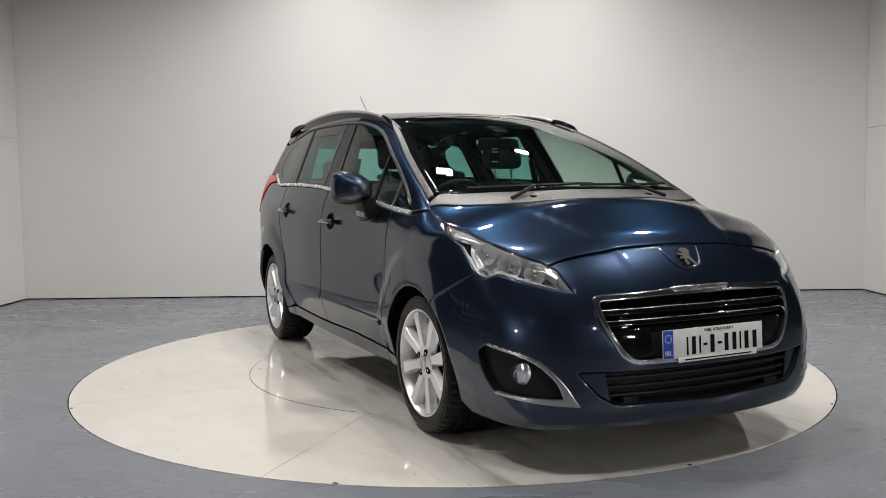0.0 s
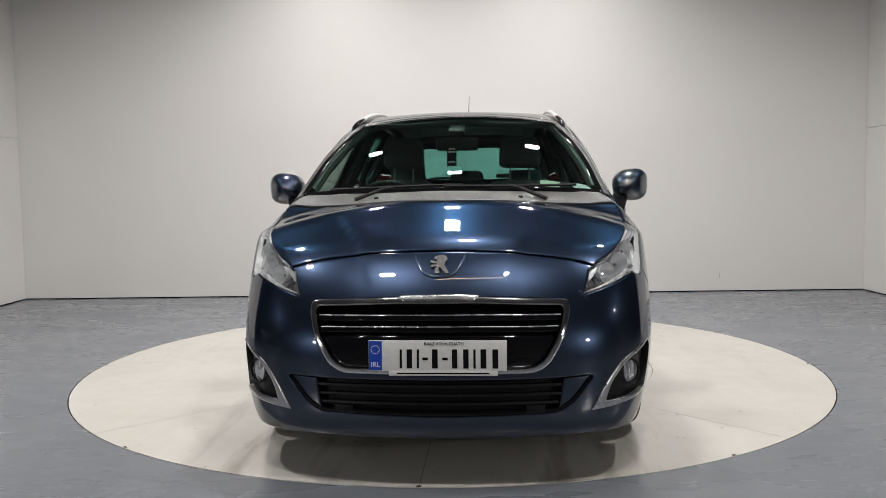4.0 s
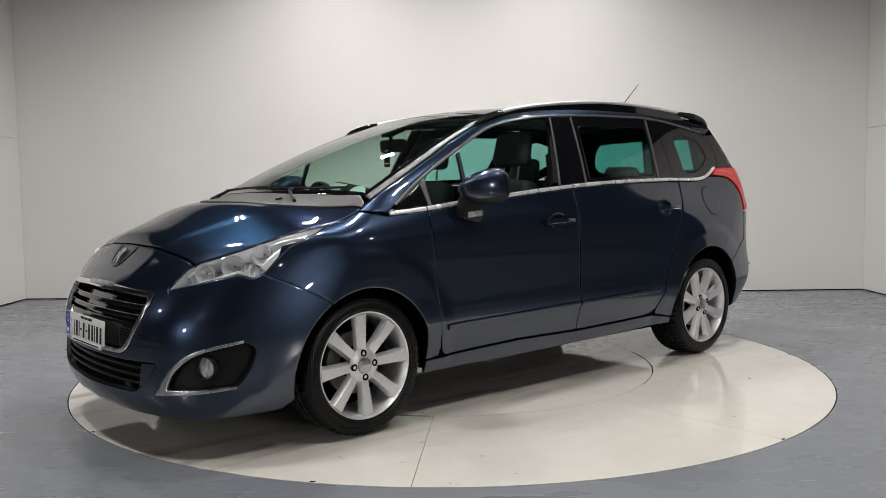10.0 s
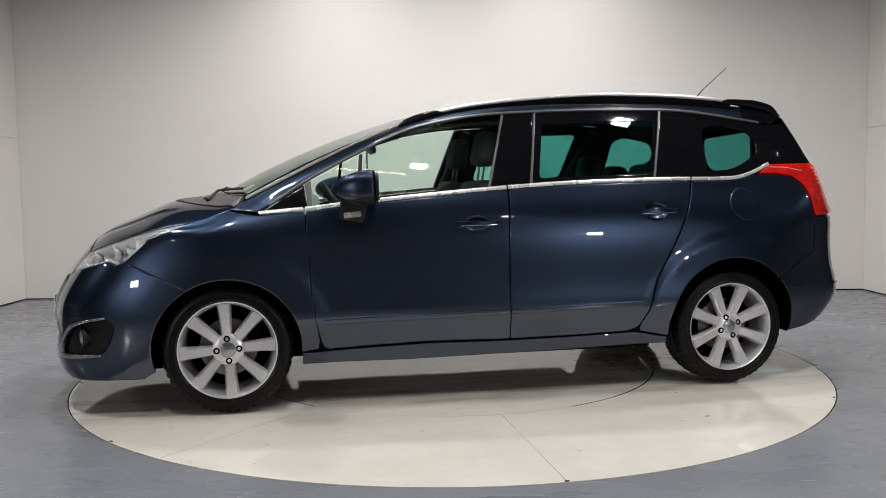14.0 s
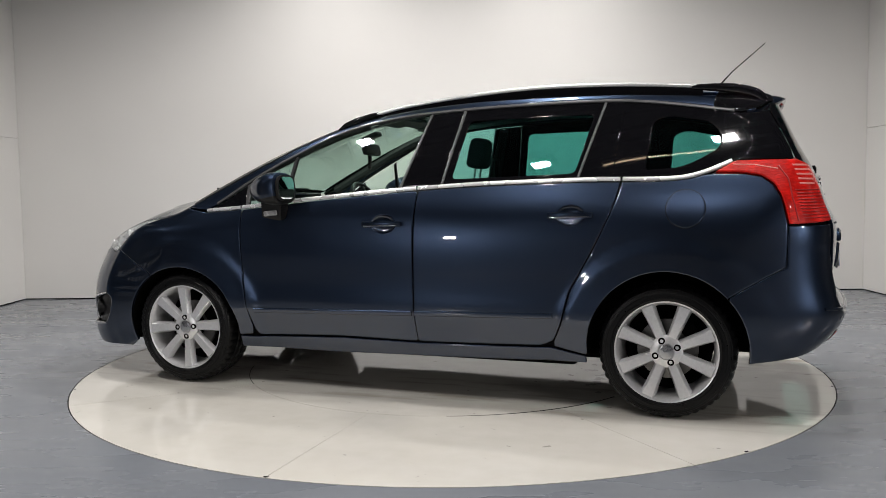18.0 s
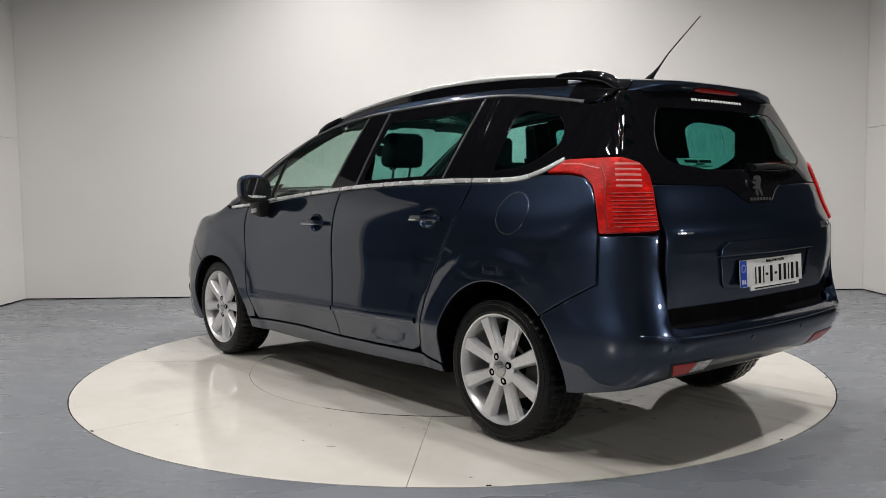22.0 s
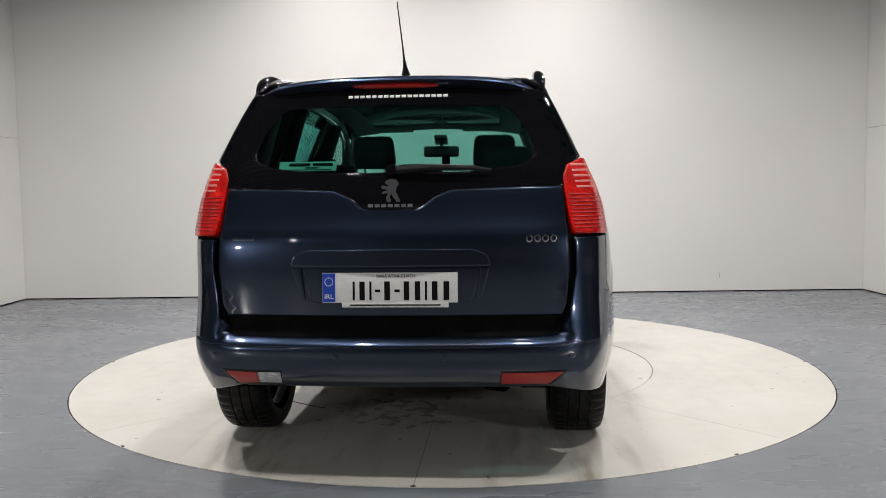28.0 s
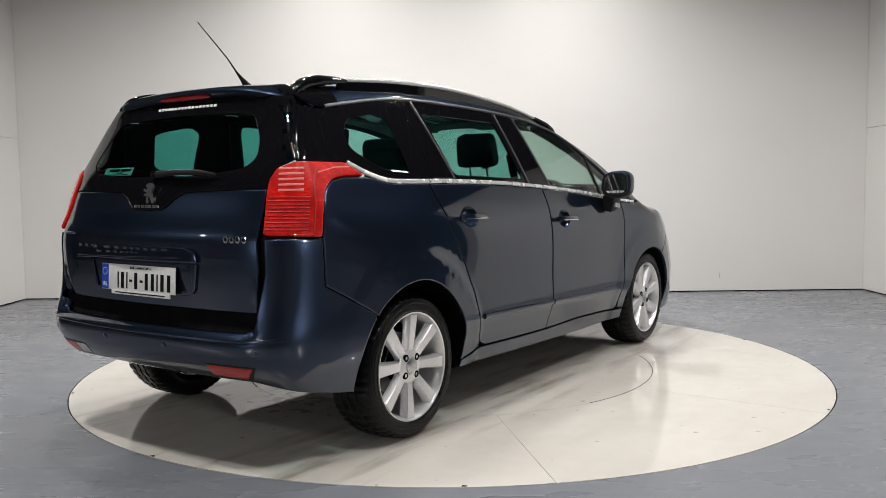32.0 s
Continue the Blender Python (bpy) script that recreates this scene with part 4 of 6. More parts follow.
        part("handle_cup", lathe([(1.02, -0.0005), (0.98, -0.004), (0.86, -0.011), (0.55, -0.018), (0, -0.020)], 36, m=dish @ Matrix.Diagonal((wide[0], wide[1], 1, 1))), M_paint, owner)
        bm = soft_box(0.225, 0.016, 0.028, 0.007)
        for v in bm.verts:
            v.co.y += -0.012 * (v.co.x / 0.11) ** 4
            v.co.z *= 1 + 0.15 * v.co.x / 0.11
        bmesh.ops.transform(bm, matrix=pose(hx, s * (y + 0.034), hz, 0, 1.2, 0) @ Matrix.Diagonal((1, s, 1, 1)), verts=bm.verts)
        bar = part("door_handle", bm, M_paint, owner, "body-coloured handle with a bright line")
        y2 = y + 0.044
        part("handle_line", soft_box(0.19, 0.003, 0.005, 0.001, pose(hx, s * y2, hz - 0.007, 0, 1.2, 0)), M_chrome, owner)
    if s == 1:
        ring = [(-1.492 + 0.092 * math.cos(2 * math.pi * k / 40), 1.008 + 0.092 * math.sin(2 * math.pi * k / 40)) for k in range(40)]
        panel("flap_gap", [uz(*ring)], M_ink, q, side=s, lift=0.0006, gap=0, depth=0.004, soft=0)
        ring = [(-1.492 + 0.089 * math.cos(2 * math.pi * k / 40), 1.008 + 0.089 * math.sin(2 * math.pi * k / 40)) for k in range(40)]
        panel("fuel_flap", [uz(*ring)], M_paint, q, side=s, lift=0.0022, gap=0, depth=0.004, soft=0.001)
    # arch lips and liners
    for cx, cz, rx, rz, a0, a1 in ((HUB_F, HUB_Z, 0.365, 0.354, -14, 188), (HUB_R, HUB_Z + 0.005, 0.376, 0.384, -6, 188)):
        bm = bmesh.new()
        rows = []
        for p in arch(cx, cz, rx, rz, a0, a1, 30):
            y = float(from_y(p[0], max(p[1], 0.2)))
            rows.append([bm.verts.new((cx + (p[0] - cx) * g, s * (y - d), cz + (p[1] - cz) * g)) for g, d in ((1.0, 0.008), (1.0, 0.03), (1.02, 0.06), (1.02, 0.34))])
        for a, b in zip(rows, rows[1:]):
            for i in range(3):
                bm.faces.new((a[i], a[i + 1], b[i + 1], b[i]))
        bm.faces.new([a[3] for a in rows])
        part("wheel_arch_liner", bm, M_under, car)
    return f


def from_y(x, z):
    return shoot(np.array([[x, 0.0, z]]), np.array([[0.0, 1, 0]]))[0, 1]


def lamp_front(s):
    outline = uz(*LAMP)
    ho = panel("headlamp", [outline], M_lens, car, side=s, lift=0.002, depth=0.004, gap=0.0015, res=0.03, both=True, soft=0.001, label="clear swept-back headlamp")
    panel("lamp_wall", [outline], M_silver, ho, side=s, lift=-0.003, depth=0.085, gap=0.003, skin=False)
    panel("lamp_back", [outline], M_flute, ho, side=s, lift=-0.075, depth=0.004, gap=0.003, res=0.03)
    # bowls of the two reflectors
    for (x, y, z), r in (((1.868, 0.700, 0.800), 0.050), ((1.965, 0.640, 0.775), 0.043), ((1.755, 0.745, 0.845), 0.046)):
        m = Matrix.Translation((x, s * y, z)) @ Vector((0.75, s * 0.62, 0.12)).to_track_quat("Z", "Y").to_matrix().to_4x4()
        part("reflector", lathe([(r, 0.02), (r * 0.97, 0.018), (r * 0.8, -0.012), (r * 0.5, -0.032), (r * 0.18, -0.04), (0, -0.04)], 28, m=m), M_silver, ho)
        part("bulb", lathe([(0, 0.0), (r * 0.13, -0.004), (r * 0.16, -0.02), (r * 0.16, -0.04)], 14, m=m), M_chrome, ho)
    line = uz((2.10, 0.585, 0.72), (2.02, 0.685, 0.75), (1.905, 0.775, 0.79), (1.855, 0.80, 0.775))
    panel("daytime_strip", [ribbon(line, 0.014)], M_clear, ho, side=s, lift=-0.018, gap=0, res=0.02, depth=0.03)
    line = uz((2.075, 0.60, 0.775), (1.985, 0.66, 0.835), (1.86, 0.75, 0.888), (1.70, 0.81, 0.928), (1.60, 0.84, 0.945))
    panel("upper_trim", [ribbon(line, 0.02)], M_silver, ho, side=s, lift=-0.02, gap=0, res=0.02, depth=0.04)
    line = uz((1.66, 0.83, 0.925), (1.74, 0.82, 0.86), (1.80, 0.82, 0.80))
    panel("lamp_divider", [ribbon(line, 0.03)], M_silver, ho, side=s, lift=-0.03, gap=0, res=0.02, depth=0.04)


def lamp_rear(s):
    ob = panel("tail_lamp", [fillet(uz(*TAIL), 0.012)], M_red, car, side=s, lift=0.010, depth=0.03, gap=0.002, res=0.02, soft=0.006, label="red ribbed tail lamp")
    for z in np.arange(0.962, 1.10, 0.014):
        t = (z - 0.95) / 0.15
        line = uz((-2.088 + 0.012 * t, 0.672, z), (-2.04, 0.715, z), (-1.975 + 0.02 * t, 0.775, z))
        panel("lamp_rib", [ribbon(line, 0.004)], M_deep_red, ob, side=s, lift=0.0128, gap=0, res=0.02, depth=0.006, soft=0.001)
    line = uz((-1.958, 0.79, 0.95), (-1.94, 0.785, 1.06), (-1.93, 0.765, 1.14), (-1.90, 0.752, 1.20))
    panel("lamp_divider", [ribbon(line, 0.005)], M_deep_red, ob, side=s, lift=0.0125, gap=0, res=0.02, depth=0.006, soft=0.002)
    line = uz((-1.90, 0.76, 1.185), (-1.80, 0.755, 1.205), (-1.70, 0.752, 1.208))
    panel("lamp_divider", [ribbon(line, 0.005)], M_pink, ob, side=s, lift=0.0125, gap=0, res=0.02, depth=0.006, soft=0.002)
    for z in np.arange(1.115, 1.200, 0.021):
        line = uz((-2.035, 0.69, z), (-2.01, 0.715, z + 0.001), (-1.965, 0.75, z + 0.002))
        panel("lamp_band", [ribbon(line, 0.0085)], M_pink, ob, side=s, lift=0.0120, gap=0, res=0.02, depth=0.006, soft=0.002)


def fog(s):
    out = fillet(uz(*FOG), [0.012, 0.05, 0.05, 0.05, 0.012, 0.03, 0.05, 0.03, 0.05])
    ob = panel("fog_lamp_surround", [out], M_black, car, side=s, lift=-0.028, depth=0.01, gap=0.0, res=0.03, label="black moulded fog lamp surround")
    panel("surround_wall", [out], M_black, ob, side=s, lift=0.0, depth=0.03, gap=0.001, skin=False)
    # bright blade that opens towards the rear
    blade = uz((1.90, 0.822, 0.509), (2.0, 0.772, 0.492), (2.09, 0.702, 0.463), (2.148, 0.625, 0.378), (2.142, 0.552, 0.282), (2.04, 0.72, 0.296), (1.92, 0.80, 0.312),
               (1.925, 0.80, 0.322), (2.04, 0.722, 0.313), (2.12, 0.61, 0.312), (2.128, 0.645, 0.378), (2.08, 0.712, 0.450), (1.995, 0.778, 0.481), (1.90, 0.825, 0.499))
    panel("chrome_blade", [fillet(blade, [0, 0.05, 0.05, 0.05, 0.005, 0.05, 0, 0, 0.05, 0.005, 0.05, 0.05, 0.05, 0])], M_satin, ob, side=s, lift=0.004, depth=0.016, gap=0, res=0.015, soft=0.003)
    m = Matrix.Translation((2.02, s * 0.728, 0.400)) @ Vector((0.85, s * 0.5, 0.0)).to_track_quat("Z", "Y").to_matrix().to_4x4()
    part("fog_bezel", lathe([(0.052, 0.0), (0.05, 0.014), (0.044, 0.016), (0.042, 0.0), (0.046, -0.03)], 32, m=m), M_black, ob)
    part("fog_lens", lathe([(0, 0.012), (0.025, 0.010), (0.043, 0.004)], 32, m=m), M_flute, ob)


def plate(m):
    """White plate with a blue band; its characters are plain bars."""
    ob = part("number_plate", soft_box(0.508, 0.112, 0.004, 0.001, m), M_white, car, "white number plate with a blue band")
    part("plate_band", soft_box(0.048, 0.108, 0.0016, 0, m @ pose(-0.229, 0, 0.0025)), M_blue, ob, smooth=False)
    words("country_letters", "IRL", 0.026, m @ pose(-0.229, -0.034, 0.0038), M_sticker, ob)
    words("plate_words", "BAILE ATHA CLIATH", 0.016, m @ pose(0.024, 0.043, 0.0028), M_ink, ob)
    for k in range(12):
        a = 2 * math.pi * k / 12
        part("star", soft_box(0.004, 0.004, 0.001, 0, m @ pose(-0.229 + 0.015 * math.cos(a), 0.022 + 0.015 * math.sin(a), 0.0036)), M_sticker, ob, smooth=False)
    x = -0.142
    for w in (0.014, 0.034, 0.014, -0.024, 0.036, -0.024, 0.034, 0.034, 0.014, 0.036, 0.036):
        if w < 0:
            part("letter_bar", soft_box(0.02, 0.010, 0.001, 0, m @ pose(x + 0.012, -0.012, 0.0026)), M_ink, ob, smooth=False)
            x += 0.030
        else:
            part("letter_bar", soft_box(w * 0.58, 0.070, 0.001, 0, m @ pose(x + w / 2, -0.012, 0.0026)), M_ink, ob, smooth=False)
            x += w + 0.0075
    hold = part("plate_holder", soft_box(0.40, 0.018, 0.008, 0.002, m @ pose(0.02, -0.065, 0.001)), M_white, ob)
    part("letter_bar", soft_box(0.34, 0.005, 0.001, 0, m @ pose(0.02, -0.065, 0.0056)), M_ink, hold, smooth=False)
    for x in (-0.19, 0.235):
        part("screw", lathe([(0.006, 0), (0.006, 0.0015), (0, 0.002)], 12, m=m @ pose(x, 0, 0.002)), M_sticker, ob)


def emblem(m, k):
    """Bright maker's badge, kept to a plain upright shape."""
    out = [(-0.16, -0.5), (0.0, -0.5), (0.02, -0.4), (-0.04, -0.3), (0.02, -0.14), (0.12, -0.3), (0.24, -0.44), (0.24, -0.5), (0.42, -0.5), (0.38, -0.38), (0.30, -0.22), (0.22, -0.05), (0.25, 0.1), (0.36, 0.28), (0.26, 0.46), (0.02, 0.5),
           (-0.2, 0.42), (-0.24, 0.3), (-0.12, 0.24), (-0.1, 0.16), (-0.36, 0.22), (-0.42, 0.12), (-0.3, 0.06), (-0.1, 0.02), (-0.36, -0.06), (-0.38, -0.16), (-0.12, -0.12), (-0.2, -0.3)]
    return part("emblem", prism([(x * k, y * k) for x, y in fillet(out, 0.02, 2)], 0.008, m), M_badge, car, "bright metal maker's badge")


def car_front():
    front_y = [0.60 * k / 12 for k in range(13)]
    front_x = np.interp(front_y, [0, 0.15, 0.3, 0.45, 0.60], [2.03, 2.028, 2.02, 2.008, 1.995])
    lip = [tuple(up([a + 0.004], [b])[0]) for a, b in zip(front_x, front_y)]
    half = [mid_z(lip[0][2])] + uz(*lip[1:], BONNET_3D[0], (2.055, 0.60, 0.795), (2.12, 0.56, 0.709), (2.04, 0.67, 0.737), (1.90, 0.78, 0.774), (1.845, 0.81, 0.756), (1.80, 0.82, 0.774), (1.528, 0.643)) \
        + uz(*arch(HUB_F, HUB_Z, 0.365, 0.354, 57, -16, 14)) + uz((1.72, 0.80, 0.19), (1.9, 0.74, 0.185), (2.03, 0.62, 0.182), (2.13, 0.31, 0.18)) + [mid_z(0.18)]
    fogs = fillet(uz(*FOG), [0.012, 0.05, 0.05, 0.05, 0.012, 0.03, 0.05, 0.03, 0.05])
    fogs_r = [(2 * UEND - u, z) for u, z in fogs]
    gr, lo = fillet(whole(GRILLE), 0.03), fillet(whole(LOWER), 0.02)
    b = panel("front_bumper", [whole(half), gr, lo, fogs, fogs_r], M_paint, car, res=0.03, gap=0.0008, soft=0.001)
    # grille
    g = panel("grille", [gr], M_gloss, car, lift=-0.055, depth=0.004, gap=0, res=0.05, label="black slatted radiator grille with a chrome frame")
    panel("grille_wall", [gr], M_gloss, g, lift=0.0, depth=0.055, gap=0.002, skin=False)
    inner = fillet(whole([mid_z(0.686)] + ends([(0.15, 0.686), (0.462, 0.674), (0.468, 0.655), (0.448, 0.572), (0.394, 0.482), (0.35, 0.456)], 1) + [mid_z(0.452)]), 0.026)
    panel("grille_frame", [gr, inner], M_chrome, g, lift=0.010, depth=0.02, gap=0.0, res=0.02, soft=0.004)
    for z, w in ((0.642, 0.462), (0.600, 0.452)):
        line = [mid_z(z)] + ends([(0.15, z), (0.3, z - 0.002), (w, z - 0.004)], 1)
        line = line[::-1] + [(2 * UEND - u, zz) for u, zz in line[1:]]
        panel("slat", [ribbon(line, 0.020)], M_gloss, g, lift=-0.012, gap=0, depth=0.035, res=0.025)
        panel("slat_edge", [ribbon(np.array(line) + [0, 0.009], 0.003)], M_satin, g, lift=-0.008, gap=0, depth=0.01, res=0.02)
    bar = whole([mid_z(0.575)] + ends([(0.2, 0.575), (0.442, 0.57), (0.394, 0.484), (0.35, 0.458)], 1) + [mid_z(0.454)])
    panel("plate_panel", [fillet(bar, 0.02)], M_gloss, g, lift=-0.012, gap=0, depth=0.03)
    tag = whole([mid_z(0.713)] + ends([(0.1, 0.713), (0.15, 0.71), (0.13, 0.692)], 1) + [mid_z(0.693)])
    panel("badge_bar", [tag], M_satin, g, lift=0.016, gap=0, depth=0.012, res=0.02)
    # lower intake
    l = panel("lower_grille", [lo], M_black, car, lift=-0.06, depth=0.004, gap=0, res=0.05, label="black lower air intake with level slats")
    panel("intake_wall", [lo], M_black, l, lift=0.0, depth=0.06, gap=0.002, skin=False)
    for z, w in ((0.385, 0.475), (0.352, 0.465), (0.318, 0.452)):
        line = [mid_z(z)] + ends([(0.2, z), (w, z - 0.001)], 1)
        line = line[::-1] + [(2 * UEND - u, zz) for u, zz in line[1:]]
        panel("slat", [ribbon(line, 0.012)], M_black, l, lift=-0.02, gap=0, depth=0.03, res=0.03)
    for s in (1, -1):
        cheek = ends([(0.470, 0.408), (0.578, 0.413), (0.500, 0.325), (0.452, 0.294)], 1)
        panel("intake_cheek", [cheek], M_paint, l, side=s, lift=-0.014, gap=0, depth=0.05, res=0.025, soft=0.004)
    for y in (-0.36, 0.36):
        part("intake_block", soft_box(0.02, 0.07, 0.03, 0.004, pose(2.20, y, 0.295)), M_black, l)
    # bonnet, scuttle, screen
    REAR = [(1.278, 0.782), (1.315, 0.715), (1.36, 0.645), (1.412, 0.55), (1.485, 0.443), (1.548, 0.33), (1.615, 0.17), (1.636, 0.08), (1.642, 0.0)]  # rear edge of the bonnet
    bon = [*zip(front_x, front_y), *BONNET_EDGE, *REAR]
    hb = panel("bonnet", [bon[:-1] + [(x, -y) for x, y in bon[::-1][:-1]]], M_paint, car, mode="top", gap=0.0025)
    sc = [(x - 0.005, y) for x, y in REAR[::-1]] + [(1.248, 0.768), (1.228, 0.705), (1.278, 0.58), (1.350, 0.32), (1.374, 0.2), (1.386, 0.0)]
    sp = panel("scuttle", [sc[:-1] + [(x, -y) for x, y in sc[::-1][:-1]]], M_grey, car, mode="top", lift=0.004, label="grey plastic scuttle panel below the windscreen")
    for y in (0.331, -0.331):
        p = up([1.44], [y])[0]
        part("washer_jet", soft_box(0.03, 0.022, 0.012, 0.004, pose(*p) @ pose(0, 0, 0.007, 0, 8, 0)), M_black, sp)
    ws = [(1.382, 0.0), (1.370, 0.2), (1.346, 0.32), (1.274, 0.58), (1.224, 0.703)] + [(x, float(SCREEN(x)) - 0.005) for x in (1.205, 1.0, 0.86, 0.65, 0.45, 0.25)] + [(0.225, 0.4), (0.21, 0.0)]
    wscr = panel("windscreen", [ws[:-1] + [(x, -y) for x, y in ws[::-1][:-1]]], M_screen, car, mode="top", depth=0.005, both=True, lift=-0.001)
    for s in (1, -1):
        line = [(x, float(SCREEN(x)) - 0.016) for x in (1.215, 1.1, 0.95, 0.8, 0.6, 0.4, 0.25)]
        edge = [(x, float(SCREEN(x)) - 0.042) for x in (1.20, 1.1, 0.95, 0.8, 0.6, 0.4, 0.3)]
        panel("dark_border", [ribbon(edge, 0.034)], M_gloss, wscr, mode="top", side=s, gap=0, lift=0.0006, depth=0.001, res=0.03)
        panel("screen_moulding", [ribbon(line, 0.028)], M_grey, wscr, mode="top", side=s, gap=0, lift=0.004, depth=0.01, res=0.02)
    band = [(1.380, 0.0), (1.368, 0.2), (1.344, 0.32), (1.272, 0.58), (1.226, 0.70), (1.196, 0.715), (1.238, 0.57), (1.308, 0.31), (1.332, 0.2), (1.343, 0.0)]
    panel("dark_border", [band[:-1] + [(x, -y) for x, y in band[::-1][:-1]]], M_gloss, wscr, mode="top", gap=0, lift=0.0006, depth=0.001, res=0.04)
    band = [(0.30, 0.0), (0.31, 0.3), (0.33, 0.575), (0.25, 0.583), (0.225, 0.3), (0.215, 0.0)]
    panel("dark_border", [band[:-1] + [(x, -y) for x, y in band[::-1][:-1]]], M_gloss, wscr, mode="top", gap=0, lift=0.0006, depth=0.001, res=0.04)
    # papers behind the screen
    panel("permit_holder", [[(1.255, 0.42), (1.175, 0.43), (1.15, 0.69), (1.225, 0.68)]], M_frit, wscr, mode="top", gap=0, lift=-0.016, depth=0.001)
    panel("permit_paper", [[(1.245, 0.43), (1.19, 0.435), (1.18, 0.53), (1.235, 0.525)]], M_paper, wscr, mode="top", gap=0, lift=-0.012, depth=0.001)
    panel("permit_disc", [[(1.195 + 0.034 * math.cos(2 * math.pi * k / 20), 0.635 + 0.045 * math.sin(2 * math.pi * k / 20)) for k in range(20)]], M_sticker, wscr, mode="top", gap=0, lift=-0.010, depth=0.001)
    # wipers
    for y0, y1, xa in ((-0.58, 0.06, 0.0), (-0.02, 0.60, 0.012)):
        pts = []
        for k in range(9):
            y = y0 + (y1 - y0) * k / 8
            x = 1.375 - 0.32 * y * y - 0.010 - 0.02 * k / 8
            q = up([x], [y])[0] + np.array([0.004, 0, 0.016])
            pts.append(tuple(q))
        wp = part("windscreen_wiper", tube(pts, [0.007] * 9, 6), M_black, car, "black windscreen wiper lying along the glass")
        yb = y0 if xa == 0 else y1
        part("wiper_arm", tube([pts[4], tuple(np.array(pts[4]) * 0.5 + np.array([*up([1.425], [yb * 0.6])[0]]) * 0.5 + [0, 0, 0.02]), tuple(up([1.425], [yb * 0.75])[0] + [0, 0, 0.012])], [0.006, 0.008, 0.010], 6), M_black, wp)
    plate(pose(2.262, 0.0, 0.507) @ pose(0, 0, 0, 90, 0, 90) @ pose(0, 0, 0, -3, 0, 0))
    rim = [(2.040, 0.096), (2.06, 0.092), (2.085, 0.080), (2.108, 0.060), (2.118, 0.030), (2.120, 0.0)]
    panel("badge_surround", [ribbon(rim + [(x, -y) for x, y in rim[::-1][1:]], 0.010)], M_paint, b, mode="top", gap=0, lift=0.004, depth=0.006, soft=0.003, res=0.012)
    p = up([2.085], [0.0])
    n = normals(p)[0]
    emblem(pose(*(p[0] + 0.003 * n)) @ pose(0, 0, 0, math.degrees(math.atan2(n[0], n[2])), 0, 90), 0.088)
    return b


